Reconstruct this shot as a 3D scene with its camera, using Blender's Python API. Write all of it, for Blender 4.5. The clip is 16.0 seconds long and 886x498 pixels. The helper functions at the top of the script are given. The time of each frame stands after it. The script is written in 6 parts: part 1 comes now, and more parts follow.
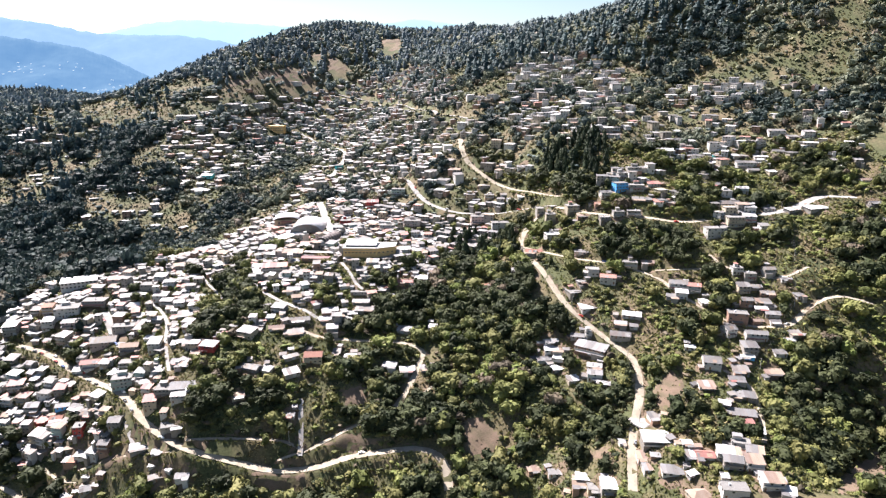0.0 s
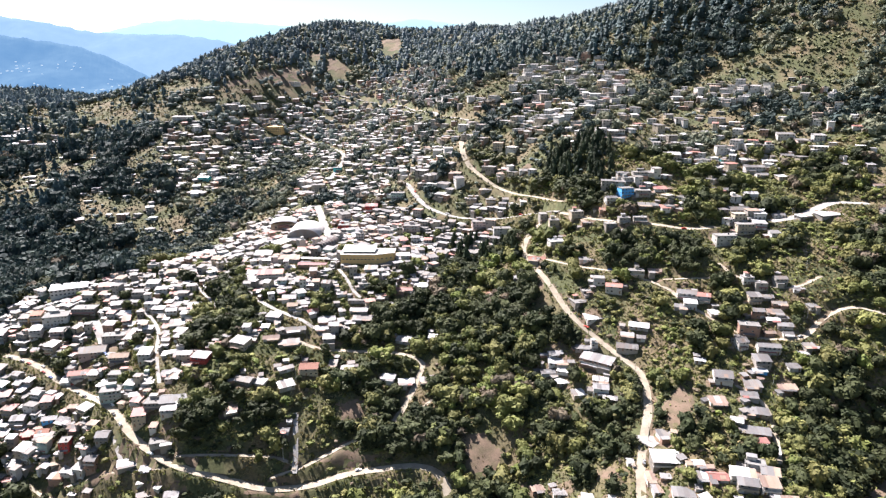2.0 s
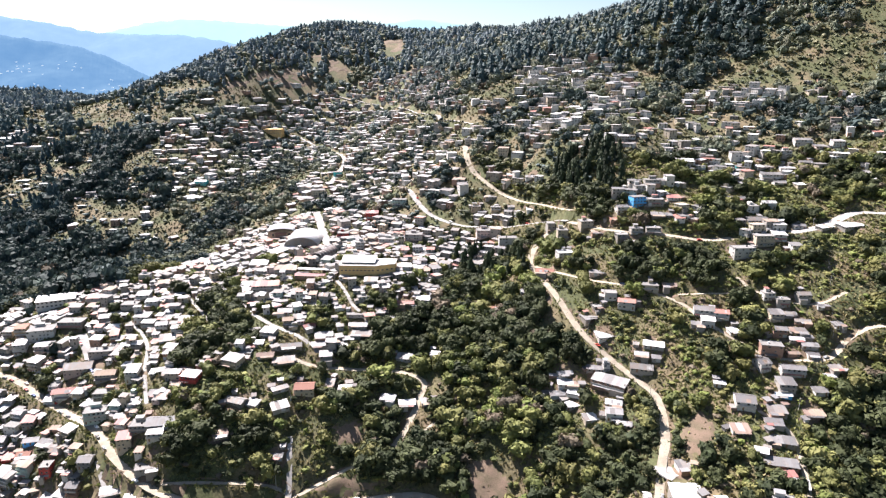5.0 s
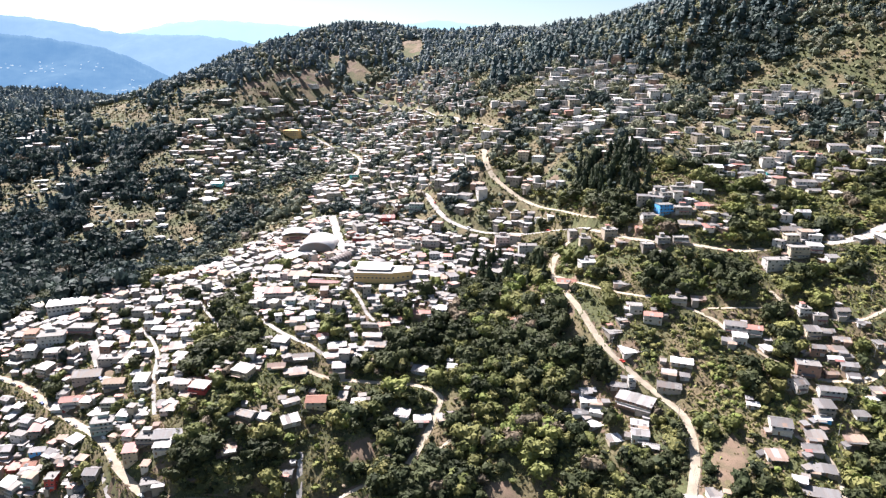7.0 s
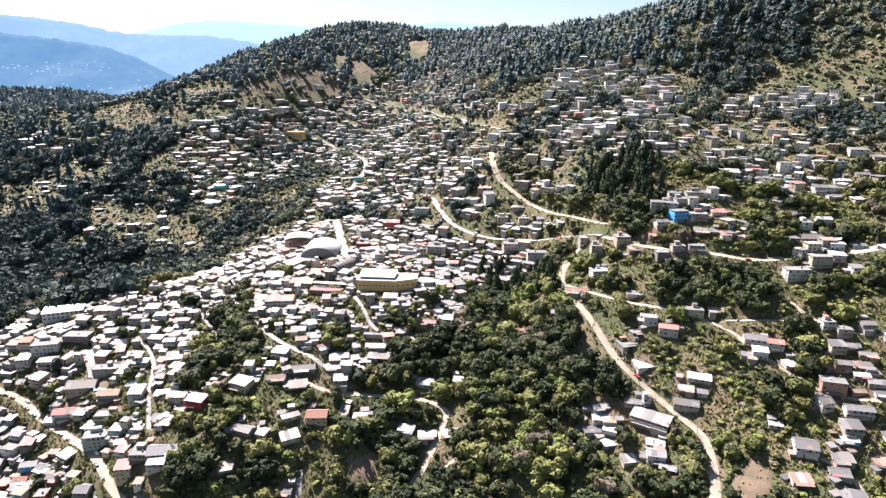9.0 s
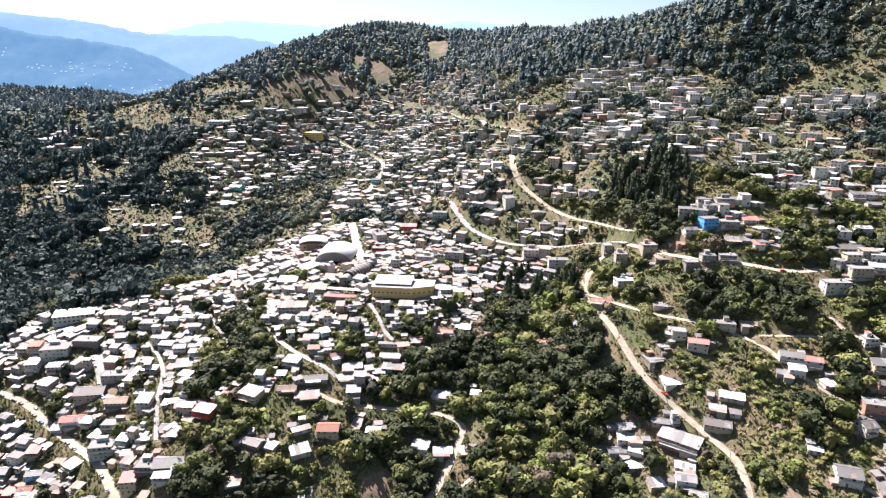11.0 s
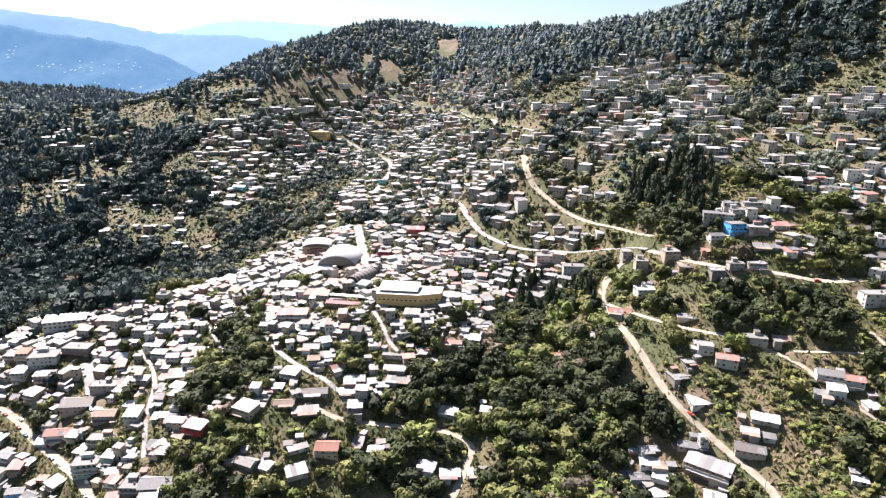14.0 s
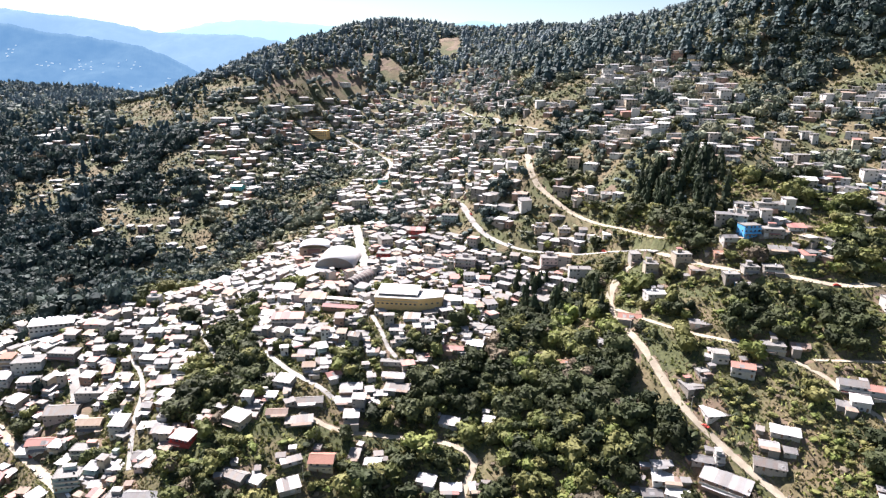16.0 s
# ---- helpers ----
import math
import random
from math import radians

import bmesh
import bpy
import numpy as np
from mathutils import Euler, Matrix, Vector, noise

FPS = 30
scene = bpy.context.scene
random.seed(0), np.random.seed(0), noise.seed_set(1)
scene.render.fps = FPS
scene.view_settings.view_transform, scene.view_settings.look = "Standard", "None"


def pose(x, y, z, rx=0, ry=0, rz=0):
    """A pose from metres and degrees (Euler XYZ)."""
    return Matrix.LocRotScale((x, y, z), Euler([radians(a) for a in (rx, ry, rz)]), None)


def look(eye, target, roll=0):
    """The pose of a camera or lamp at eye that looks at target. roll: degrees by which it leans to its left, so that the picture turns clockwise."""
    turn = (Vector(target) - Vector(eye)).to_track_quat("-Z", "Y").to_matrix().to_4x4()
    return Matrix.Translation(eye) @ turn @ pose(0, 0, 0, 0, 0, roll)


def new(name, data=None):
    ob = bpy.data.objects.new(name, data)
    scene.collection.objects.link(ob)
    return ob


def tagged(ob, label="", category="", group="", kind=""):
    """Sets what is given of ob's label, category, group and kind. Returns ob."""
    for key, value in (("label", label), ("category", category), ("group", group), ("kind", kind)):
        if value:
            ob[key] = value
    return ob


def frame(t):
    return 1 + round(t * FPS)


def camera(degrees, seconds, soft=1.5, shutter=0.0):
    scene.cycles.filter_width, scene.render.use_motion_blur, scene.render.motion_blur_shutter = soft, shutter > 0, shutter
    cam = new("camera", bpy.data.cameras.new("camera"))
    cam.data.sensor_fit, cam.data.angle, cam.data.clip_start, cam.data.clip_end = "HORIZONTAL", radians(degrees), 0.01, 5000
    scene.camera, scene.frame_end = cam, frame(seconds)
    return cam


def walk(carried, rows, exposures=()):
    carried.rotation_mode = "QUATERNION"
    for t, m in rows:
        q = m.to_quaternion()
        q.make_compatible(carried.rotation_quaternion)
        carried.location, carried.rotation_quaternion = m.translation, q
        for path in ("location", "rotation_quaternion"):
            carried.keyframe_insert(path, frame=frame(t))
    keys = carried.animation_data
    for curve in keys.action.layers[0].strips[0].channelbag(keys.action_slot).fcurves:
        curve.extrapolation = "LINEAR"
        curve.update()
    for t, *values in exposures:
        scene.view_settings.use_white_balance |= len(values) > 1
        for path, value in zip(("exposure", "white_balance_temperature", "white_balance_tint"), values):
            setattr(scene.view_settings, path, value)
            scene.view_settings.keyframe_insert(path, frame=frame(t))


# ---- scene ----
cam = camera(70.90, 16.0, soft=1.3)
# seconds, x, y, z in metres, tilt, lean and turn in degrees: a slow level flight over the valley
ROWS = [
    (0.0, 0.00, -0.00, 252.00, 73.732, 0.191, -0.056),
    (0.5, -0.06, 4.20, 252.40, 73.715, 0.153, -0.053),
    (1.0, -0.13, 8.46, 252.80, 73.710, 0.119, -0.048),
    (1.5, -0.25, 12.73, 253.17, 73.703, 0.100, -0.038),
    (2.0, -0.37, 16.99, 253.52, 73.705, 0.086, -0.030),
    (2.5, -0.47, 21.26, 253.87, 73.716, 0.073, -0.013),
    (3.0, -0.54, 25.52, 254.19, 73.715, 0.057, 0.011),
    (3.5, -0.62, 29.80, 254.50, 73.713, 0.043, 0.031),
    (6.0, -1.52, 51.57, 255.88, 73.765, -0.047, 0.819),
    (6.5, -1.83, 56.05, 256.09, 73.771, -0.082, 1.343),
    (7.0, -2.14, 60.54, 256.32, 73.788, -0.111, 1.852),
    (7.5, -2.36, 65.02, 256.52, 73.803, -0.128, 2.060),
    (8.0, -2.51, 69.49, 256.67, 73.812, -0.136, 2.096),
    (8.5, -2.72, 73.90, 256.77, 73.816, -0.137, 2.245),
    (9.0, -2.96, 78.31, 256.85, 73.822, -0.141, 2.426),
    (11.5, -4.64, 100.21, 256.21, 73.887, -0.270, 4.524),
    (12.0, -4.92, 104.68, 255.61, 73.908, -0.292, 4.806),
    (12.5, -5.21, 109.13, 254.89, 73.922, -0.305, 4.892),
    (13.0, -5.50, 113.55, 254.06, 73.922, -0.325, 4.915),
    (13.5, -5.81, 117.97, 253.16, 73.927, -0.350, 4.957),
    (14.0, -6.14, 122.35, 252.22, 73.931, -0.378, 4.996),
    (14.5, -6.50, 126.71, 251.23, 73.947, -0.404, 5.020),
    (15.0, -6.92, 131.06, 250.20, 73.962, -0.430, 5.046),
    (15.5, -7.34, 135.40, 249.13, 73.978, -0.459, 5.087),
    (16.0, -7.77, 139.73, 248.04, 73.993, -0.490, 5.127),
]
walk(cam, [(t, pose(x, y, z, rx, ry, rz)) for t, x, y, z, rx, ry, rz in ROWS], exposures=[(0.0, 1.88), (16.0, 1.88)])

# ---- sky and sun: clear morning, sun ahead to the west ----
SUN_AZ, SUN_EL = 130.0, 47.5          # degrees, counter-clockwise from +x; height over the horizon
sun_dir = Vector((math.cos(radians(SUN_AZ)) * math.cos(radians(SUN_EL)), math.sin(radians(SUN_AZ)) * math.cos(radians(SUN_EL)), math.sin(radians(SUN_EL))))
world = bpy.data.worlds.new("sky")
scene.world = world
world.use_nodes = True
wn = world.node_tree.nodes
sky = wn.new("ShaderNodeTexSky")
sky.sky_type, sky.sun_disc = "NISHITA", False
sky.sun_elevation, sky.sun_rotation = radians(SUN_EL), radians(90 - SUN_AZ)
sky.altitude, sky.air_density, sky.dust_density = 1700, 1.0, 4.0
wn["Background"].inputs["Strength"].default_value = 0.043
world.node_tree.links.new(sky.outputs[0], wn["Background"].inputs["Color"])
sun = new("sun", bpy.data.lights.new("sun", "SUN"))
sun.data.energy, sun.data.angle, sun.data.color = 5.0, radians(0.53), (1.0, 0.918, 0.925)
sun.matrix_world = look((0, 0, 900), Vector((0, 0, 900)) - sun_dir)


# ---- materials ----
def mat(name, color, rough=0.8, metal=0.0, vary=0.25, scale=0.6, fine=6.0, bump=0.0, second=None, per_object=0.0, coords="Object", spec=0.3, stretch=None):
    """A surface with stains at a large scale, grain at a small one, and a shift of tone from piece to piece."""
    m = bpy.data.materials.new(name)
    m.use_nodes = True
    n, l = m.node_tree.nodes, m.node_tree.links
    bsdf = n["Principled BSDF"]
    tc = n.new("ShaderNodeNewGeometry" if coords == "World" else "ShaderNodeTexCoord")
    place = tc.outputs["Position" if coords == "World" else "Object"]
    if stretch:
        mp = n.new("ShaderNodeMapping")
        mp.inputs["Scale"].default_value = stretch
        l.new(place, mp.inputs["Vector"])
        place = mp.outputs[0]
    n1, n2 = n.new("ShaderNodeTexNoise"), n.new("ShaderNodeTexNoise")
    for node, s in ((n1, scale), (n2, fine)):
        node.inputs["Scale"].default_value, node.inputs["Detail"].default_value = s, 4.0
        l.new(place, node.inputs["Vector"])
    base = n.new("ShaderNodeMix")
    base.data_type = "RGBA"
    a = color
    b = second or tuple(c * 0.62 for c in color)
    base.inputs["A"].default_value, base.inputs["B"].default_value = (*a, 1), (*b, 1)
    ramp = n.new("ShaderNodeValToRGB")
    ramp.color_ramp.elements[0].position, ramp.color_ramp.elements[1].position = 0.42, 0.62
    l.new(n1.outputs["Fac"], ramp.inputs["Fac"])
    if second:
        l.new(ramp.outputs["Color"], base.inputs["Factor"])
    else:
        soft = n.new("ShaderNodeMath")
        soft.operation = "MULTIPLY"
        soft.inputs[1].default_value = vary
        l.new(ramp.outputs["Color"], soft.inputs[0])
        l.new(soft.outputs[0], base.inputs["Factor"])
    value = n.new("ShaderNodeMapRange")
    value.inputs["To Min"].default_value, value.inputs["To Max"].default_value = 1 - vary, 1 + vary
    value.inputs["From Min"].default_value, value.inputs["From Max"].default_value = 0.3, 0.7
    l.new(n2.outputs["Fac"], value.inputs["Value"])
    hsv = n.new("ShaderNodeHueSaturation")
    l.new(base.outputs["Result"], hsv.inputs["Color"])
    v = value.outputs[0]
    if per_object:
        src, rng, mul = n.new("ShaderNodeObjectInfo"), n.new("ShaderNodeMapRange"), n.new("ShaderNodeMath")
        rng.inputs["To Min"].default_value, rng.inputs["To Max"].default_value = 1 - per_object, 1 + per_object
        mul.operation = "MULTIPLY"
        l.new(src.outputs["Random"], rng.inputs["Value"])
        l.new(rng.outputs[0], mul.inputs[0])
        l.new(v, mul.inputs[1])
        v = mul.outputs[0]
        hue = n.new("ShaderNodeMapRange")
        hue.inputs["To Min"].default_value, hue.inputs["To Max"].default_value = 0.5 - 0.05 * per_object, 0.5 + 0.05 * per_object
        l.new(src.outputs["Random"], hue.inputs["Value"])
        l.new(hue.outputs[0], hsv.inputs["Hue"])
    l.new(v, hsv.inputs["Value"])
    l.new(hsv.outputs["Color"], bsdf.inputs["Base Color"])
    bsdf.inputs["Roughness"].default_value, bsdf.inputs["Metallic"].default_value = rough, metal
    bsdf.inputs["Specular IOR Level"].default_value = spec
    if bump:
        bp = n.new("ShaderNodeBump")
        bp.inputs["Strength"].default_value, bp.inputs["Distance"].default_value = bump, 0.3
        l.new(n2.outputs["Fac"], bp.inputs["Height"])
        l.new(bp.outputs[0], bsdf.inputs["Normal"])
    return m


def corrugated(name, color, rough=0.5, metal=0.0, rust=0.2):
    """Corrugated sheet: ribs 25 cm apart, streaks of dirt and rust along them."""
    m = mat(name, color, rough, metal, 0.12, 0.35, 5.0, second=tuple(c * (1 - rust) + r * rust for c, r in zip(color, (0.2, 0.13, 0.09))), per_object=0.26, stretch=(1.0, 0.25, 1.0))
    n, l = m.node_tree.nodes, m.node_tree.links
    tc, wv, bp = n.new("ShaderNodeTexCoord"), n.new("ShaderNodeTexWave"), n.new("ShaderNodeBump")
    wv.inputs["Scale"].default_value = 1.25
    l.new(tc.outputs["Object"], wv.inputs["Vector"])
    bp.inputs["Strength"].default_value, bp.inputs["Distance"].default_value = 0.5, 0.06
    l.new(wv.outputs["Fac"], bp.inputs["Height"])
    l.new(bp.outputs[0], n["Principled BSDF"].inputs["Normal"])
    return m


M = {
    "ground": mat("ground", (0.068, 0.075, 0.032), 0.95, vary=0.35, scale=0.03, fine=0.6, bump=0.5, second=(0.135, 0.106, 0.062), coords="World"),
    "soil": mat("soil", (0.165, 0.118, 0.084), 0.95, vary=0.25, scale=0.15, fine=2.0, bump=0.5, second=(0.118, 0.094, 0.06), coords="World"),
    "dirt_road": mat("dirt_road", (0.33, 0.29, 0.225), 0.95, vary=0.12, scale=0.15, fine=1.5, second=(0.25, 0.215, 0.165), coords="World"),
    "concrete_road": mat("concrete_road", (0.3, 0.29, 0.275), 0.9, vary=0.1, scale=0.2, fine=1.5, second=(0.23, 0.215, 0.2), coords="World"),
    "bark": mat("bark", (0.12, 0.09, 0.06), 0.95, vary=0.3),
    "glass": mat("glass", (0.02, 0.025, 0.03), 0.12, vary=0.1, spec=0.6),
    "frame": mat("frame", (0.3, 0.29, 0.28), 0.6, vary=0.1),
    "concrete": mat("concrete", (0.42, 0.4, 0.37), 0.9, vary=0.22, scale=0.35, fine=3.0),
    "tank": mat("tank", (0.03, 0.03, 0.035), 0.5, vary=0.2),
    "tank_white": mat("tank_white", (0.7, 0.72, 0.72), 0.45, vary=0.1),
    "steel": mat("steel", (0.35, 0.35, 0.36), 0.45, 0.6, vary=0.15),
    "wood": mat("wood", (0.2, 0.15, 0.1), 0.85, vary=0.25),
    "cable": mat("cable", (0.04, 0.04, 0.04), 0.7),
    "tyre": mat("tyre", (0.02, 0.02, 0.02), 0.8),
}
WALLS = [mat("wall_" + k, c, 0.88, vary=0.16, scale=0.3, fine=2.5, per_object=0.1) for k, c in (
    ("white", (0.49, 0.47, 0.435)), ("cement", (0.29, 0.268, 0.24)), ("cream", (0.4, 0.345, 0.265)), ("block", (0.225, 0.203, 0.175)),
    ("brick", (0.3, 0.19, 0.14)), ("pink", (0.52, 0.4, 0.36)), ("mint", (0.4, 0.48, 0.43)), ("ochre", (0.46, 0.36, 0.25)))]
WALL = dict(zip("white cement cream block brick pink mint ochre".split(), WALLS))
WALL["blue"] = mat("wall_blue", (0.1, 0.38, 0.72), 0.8, vary=0.1)
WALL["yellow"] = mat("wall_yellow", (0.66, 0.44, 0.19), 0.8, vary=0.1)
WALL["turquoise"] = mat("wall_turquoise", (0.14, 0.62, 0.6), 0.8, vary=0.1)
WALL["red"] = mat("wall_red", (0.42, 0.07, 0.06), 0.8, vary=0.15)
ROOF = {
    "sheet": corrugated("sheet_galvanised", (0.17, 0.169, 0.17), 0.45, 0.15, 0.2),
    "white": corrugated("sheet_white", (0.262, 0.26, 0.26), 0.5, 0.0, 0.22),
    "bright": corrugated("sheet_bright", (0.46, 0.458, 0.455), 0.5, 0.0, 0.06),
    "rust": corrugated("sheet_rusty", (0.25, 0.19, 0.155), 0.75, 0.0, 0.5),
    "red": corrugated("sheet_red", (0.3, 0.14, 0.12), 0.6, 0.0, 0.2),
    "tile": mat("tile_terracotta", (0.31, 0.165, 0.12), 0.85, vary=0.22, scale=0.5, fine=5.0, per_object=0.15),
    "slab": mat("roof_slab", (0.19, 0.184, 0.175), 0.9, vary=0.28, scale=0.3, fine=2.0, per_object=0.15),
    "old": corrugated("sheet_old", (0.17, 0.165, 0.16), 0.7, 0.1, 0.4),
}


# ---- the lie of the land: heights on a coarse survey grid, rounded off between ----
GRID_X = (-1260, -770, -460, -295, -170, -56, 42, 154, 295, 700)
GRID_Y = (168, 308, 392, 476, 574, 714, 924, 1260, 1750, 2380)
HEIGHTS = np.array((
    (34, -66, -125, -140, -122, -81, -29, 29, 90, 165),
    (27, -25, -59, -73, -38, -25, -7, 46, 24, 123),
    (24, -4, -15, -6, 36, 24, 35, 64, 71, 101),
    (24, 15, 22, 34, 60, 62, 83, 99, 113, 113),
    (31, 31, 35, 63, 73, 92, 90, 147, 143, 214),
    (50, 49, 31, 49, 77, 84, 125, 190, 189, 293),
    (94, 76, 80, 88, 108, 146, 228, 234, 245, 497),
    (148, 170, 217, 131, 143, 224, 268, 305, 338, 470),
    (193, 174, 318, 350, 348, 334, 342, 325, 335, 390),
    (55, 80, 198, 242, 251, 255, 255, 250, 250, 280),
), float)


def spline(grid, v):
    g, v = np.array(grid, float), np.clip(v, grid[0], grid[-1])
    n, i = len(g), np.arange(len(v))
    k = np.clip(np.searchsorted(g, v, side="right") - 1, 0, n - 2)
    h = g[k + 1] - g[k]
    s = (v - g[k]) / h
    w = np.zeros((len(v), n))
    w[i, k] += 2 * s**3 - 3 * s**2 + 1
    w[i, k + 1] += -2 * s**3 + 3 * s**2
    for kk, hh in ((k, s**3 - 2 * s**2 + s), (k + 1, s**3 - s**2)):
        lo, hi = np.maximum(kk - 1, 0), np.minimum(kk + 1, n - 1)
        w[i, hi] += hh * h / (g[hi] - g[lo])
        w[i, lo] -= hh * h / (g[hi] - g[lo])
    return w


def wave_noise(x, y, size):
    """Smooth uneven noise about -1 to 1, from crossed waves."""
    a, b = x / size, y / size
    return (np.sin(a * 1.7 + 1.3 * np.sin(b * 1.1 + 0.4)) + np.sin(b * 1.9 + 1.7 * np.sin(a * 0.9 + 2.1)) + np.sin((a + b) * 1.3 + 2.0 * np.sin((a - b) * 0.7)) + np.sin((a - b) * 2.3 + 0.7)) / 4


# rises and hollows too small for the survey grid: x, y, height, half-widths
HUMPS = ((335, 1000, 60, 80, 60), (-10, 735, 33, 72, 55), (5, 475, -17, 42, 40), (-31, 583, -9, 38, 35), (217, 850, 14, 60, 60), (-389, 765, -13, 60, 60), (-615, 1142, -30, 110, 110), (115, 312, 6, 30, 28), (-330, 530, 5, 60, 50))


def bare(x, y):
    """Height of the land before roads were cut into it."""
    x, y = np.atleast_1d(np.asarray(x, float)), np.atleast_1d(np.asarray(y, float))
    z = np.einsum("ij,jk,ik->i", spline(GRID_Y, y), HEIGHTS, spline(GRID_X, x))
    for cx, cy, rise, rx, ry in HUMPS:
        z = z + rise * np.exp(-((x - cx) / rx) ** 2 / 2 - ((y - cy) / ry) ** 2 / 2)
    far = np.clip((y - 980) / 700, 0, 1)
    return z + 2.0 * wave_noise(x, y, 22) + 0.8 * wave_noise(x + 40, y, 7) + far * 11 * wave_noise(x, y, 95)


# name: (width, surface, points)
ROADS = {
    "lower_road": (5.8, "dirt_road", [(3, 334), (2, 347), (-4, 357), (-17, 361), (-32, 361), (-62, 358), (-84, 352), (-113, 349), (-135, 352), (-167, 358), (-189, 368), (-211, 383), (-232, 404), (-267, 430), (-299, 449), (-326, 466), (-355, 477)]),
    "town_street": (7.8, "concrete_road", [(-296, 506), (-279, 485), (-270, 472), (-259, 460)]),
    "east_road": (5.2, "dirt_road", [(104, 291), (110, 316), (118, 338), (127, 361), (131, 391), (120, 409), (107, 427), (95, 445), (89, 462), (82, 488), (74, 517), (71, 548), (84, 574), (107, 573)]),
    "upper_lane": (4.2, "dirt_road", [(73, 533), (94, 506), (119, 489), (144, 478), (167, 462), (178, 444), (193, 425), (211, 410), (237, 404), (251, 410), (262, 419), (280, 427), (296, 428), (310, 419)]),
    "hill_road": (6.5, "dirt_road", [(22, 783), (24, 736), (36, 705), (59, 672), (90, 624), (112, 586)]),
    "ridge_road": (8.0, "dirt_road", [(107, 573), (134, 541), (170, 526), (202, 519), (226, 519)]),
    "ridge_road_b": (9.1, "concrete_road", [(275, 526), (305, 533), (337, 547), (366, 541)]),
    "centre_street": (6.5, "concrete_road", [(-61, 791), (-28, 696), (-9, 665), (10, 649), (39, 635), (82, 604), (107, 576)]),
    "mid_lane": (4.2, "dirt_road", [(-118, 454), (-95, 447), (-68, 448), (-38, 449), (-17, 441), (-18, 427), (-26, 404), (-34, 389)]),
    "west_lane": (3.9, "concrete_road", [(-159, 507), (-134, 487), (-103, 469), (-94, 460)]),
    "north_street": (7.8, "concrete_road", [(-286, 1258), (-218, 1188), (-173, 1074), (-152, 965), (-156, 880)]),
    "top_lane": (6.5, "concrete_road", [(-228, 1413), (-146, 1338), (-87, 1187), (-20, 980), (-3, 903), (35, 827)]),
    "cross_lane": (2.9, "dirt_road", [(214, 479), (222, 460), (256, 447), (281, 455)]),
    "meadow_lane": (2.6, "dirt_road", [(168, 468), (198, 464), (221, 461)]),
    "lower_lane": (2.9, "dirt_road", [(-249, 366), (-229, 366), (-208, 364), (-189, 361), (-170, 358)]),
    "west_track": (3.9, "dirt_road", [(-308, 368), (-293, 362), (-281, 355)]),
    "foot_path": (2.3, "dirt_road", [(-284, 377), (-269, 368), (-259, 364), (-250, 362)]),
    "alley": (2.9, "concrete_road", [(-223, 385), (-215, 374), (-208, 365)]),
    "west_alley": (2.6, "concrete_road", [(-228, 550), (-206, 523), (-189, 501)]),
    "long_steps": (2.9, "concrete_road", [(-260, 515), (-242, 498), (-228, 476), (-218, 448), (-202, 415)]),
    "market_lane": (3.0, "concrete_road", [(-94, 547), (-85, 530), (-76, 512), (-69, 503)]),
    "plaza": (9.0, "concrete_road", [(-156, 772), (-144, 730), (-133, 693), (-121, 653)]),
    "terrace_path": (2.9, "dirt_road", [(-97, 358), (-89, 362), (-75, 370), (-57, 379)]),
    "terrace_path_low": (2.3, "dirt_road", [(-110, 353), (-103, 357), (-95, 360)]),
    "stone_steps": (3.4, "concrete_road", [(-101, 393), (-98, 377), (-96, 366), (-95, 356)]),
    "field_path": (2.1, "dirt_road", [(-29, 390), (-16, 398), (-8, 406)]),
    "yard": (10.4, "concrete_road", [(117, 340), (120, 333), (123, 329)]),
    "house_lane": (3.1, "dirt_road", [(185, 371), (196, 356), (193, 335), (182, 308)]),
    "garden_path": (2.6, "dirt_road", [(-172, 363), (-145, 363), (-100, 364), (-96, 358)]),
}


def densify(points, step=2.5):
    """Catmull-Rom through the points, a point every step metres."""
    p = [np.array(q, float) for q in points]
    p = [2 * p[0] - p[1]] + p + [2 * p[-1] - p[-2]]
    out = []
    for a, b, c, d in zip(p, p[1:], p[2:], p[3:]):
        n = max(2, int(np.linalg.norm(c - b) / step))
        for i in range(n):
            t = i / n
            out.append(0.5 * (2 * b + (c - a) * t + (2 * a - 5 * b + 4 * c - d) * t * t + (3 * b - a - 3 * c + d) * t**3))
    return np.array(out + [p[-2]])


ROAD_LINES = {}
for road, (width, surface, points) in ROADS.items():
    line = densify(points)
    z = bare(line[:, 0], line[:, 1])
    pad = np.pad(z, 5, mode="edge")
    ROAD_LINES[road] = (line, np.convolve(pad, np.ones(11) / 11, "valid"), width)
ROAD_XY = np.concatenate([v[0] for v in ROAD_LINES.values()])
ROAD_Z = np.concatenate([v[1] for v in ROAD_LINES.values()])
ROAD_W = np.concatenate([np.full(len(v[1]), v[2] / 2) for v in ROAD_LINES.values()])


CELL = 10.0
cell_x, cell_y = np.meshgrid(np.arange(-1000, 900, CELL) + CELL / 2, np.arange(150, 1700, CELL) + CELL / 2)
NEAR_ROAD = np.array([((ROAD_XY[:, 0] - a) ** 2 + (ROAD_XY[:, 1] - b) ** 2).min() for a, b in zip(cell_x.ravel(), cell_y.ravel())]).reshape(cell_x.shape) < 32.0**2


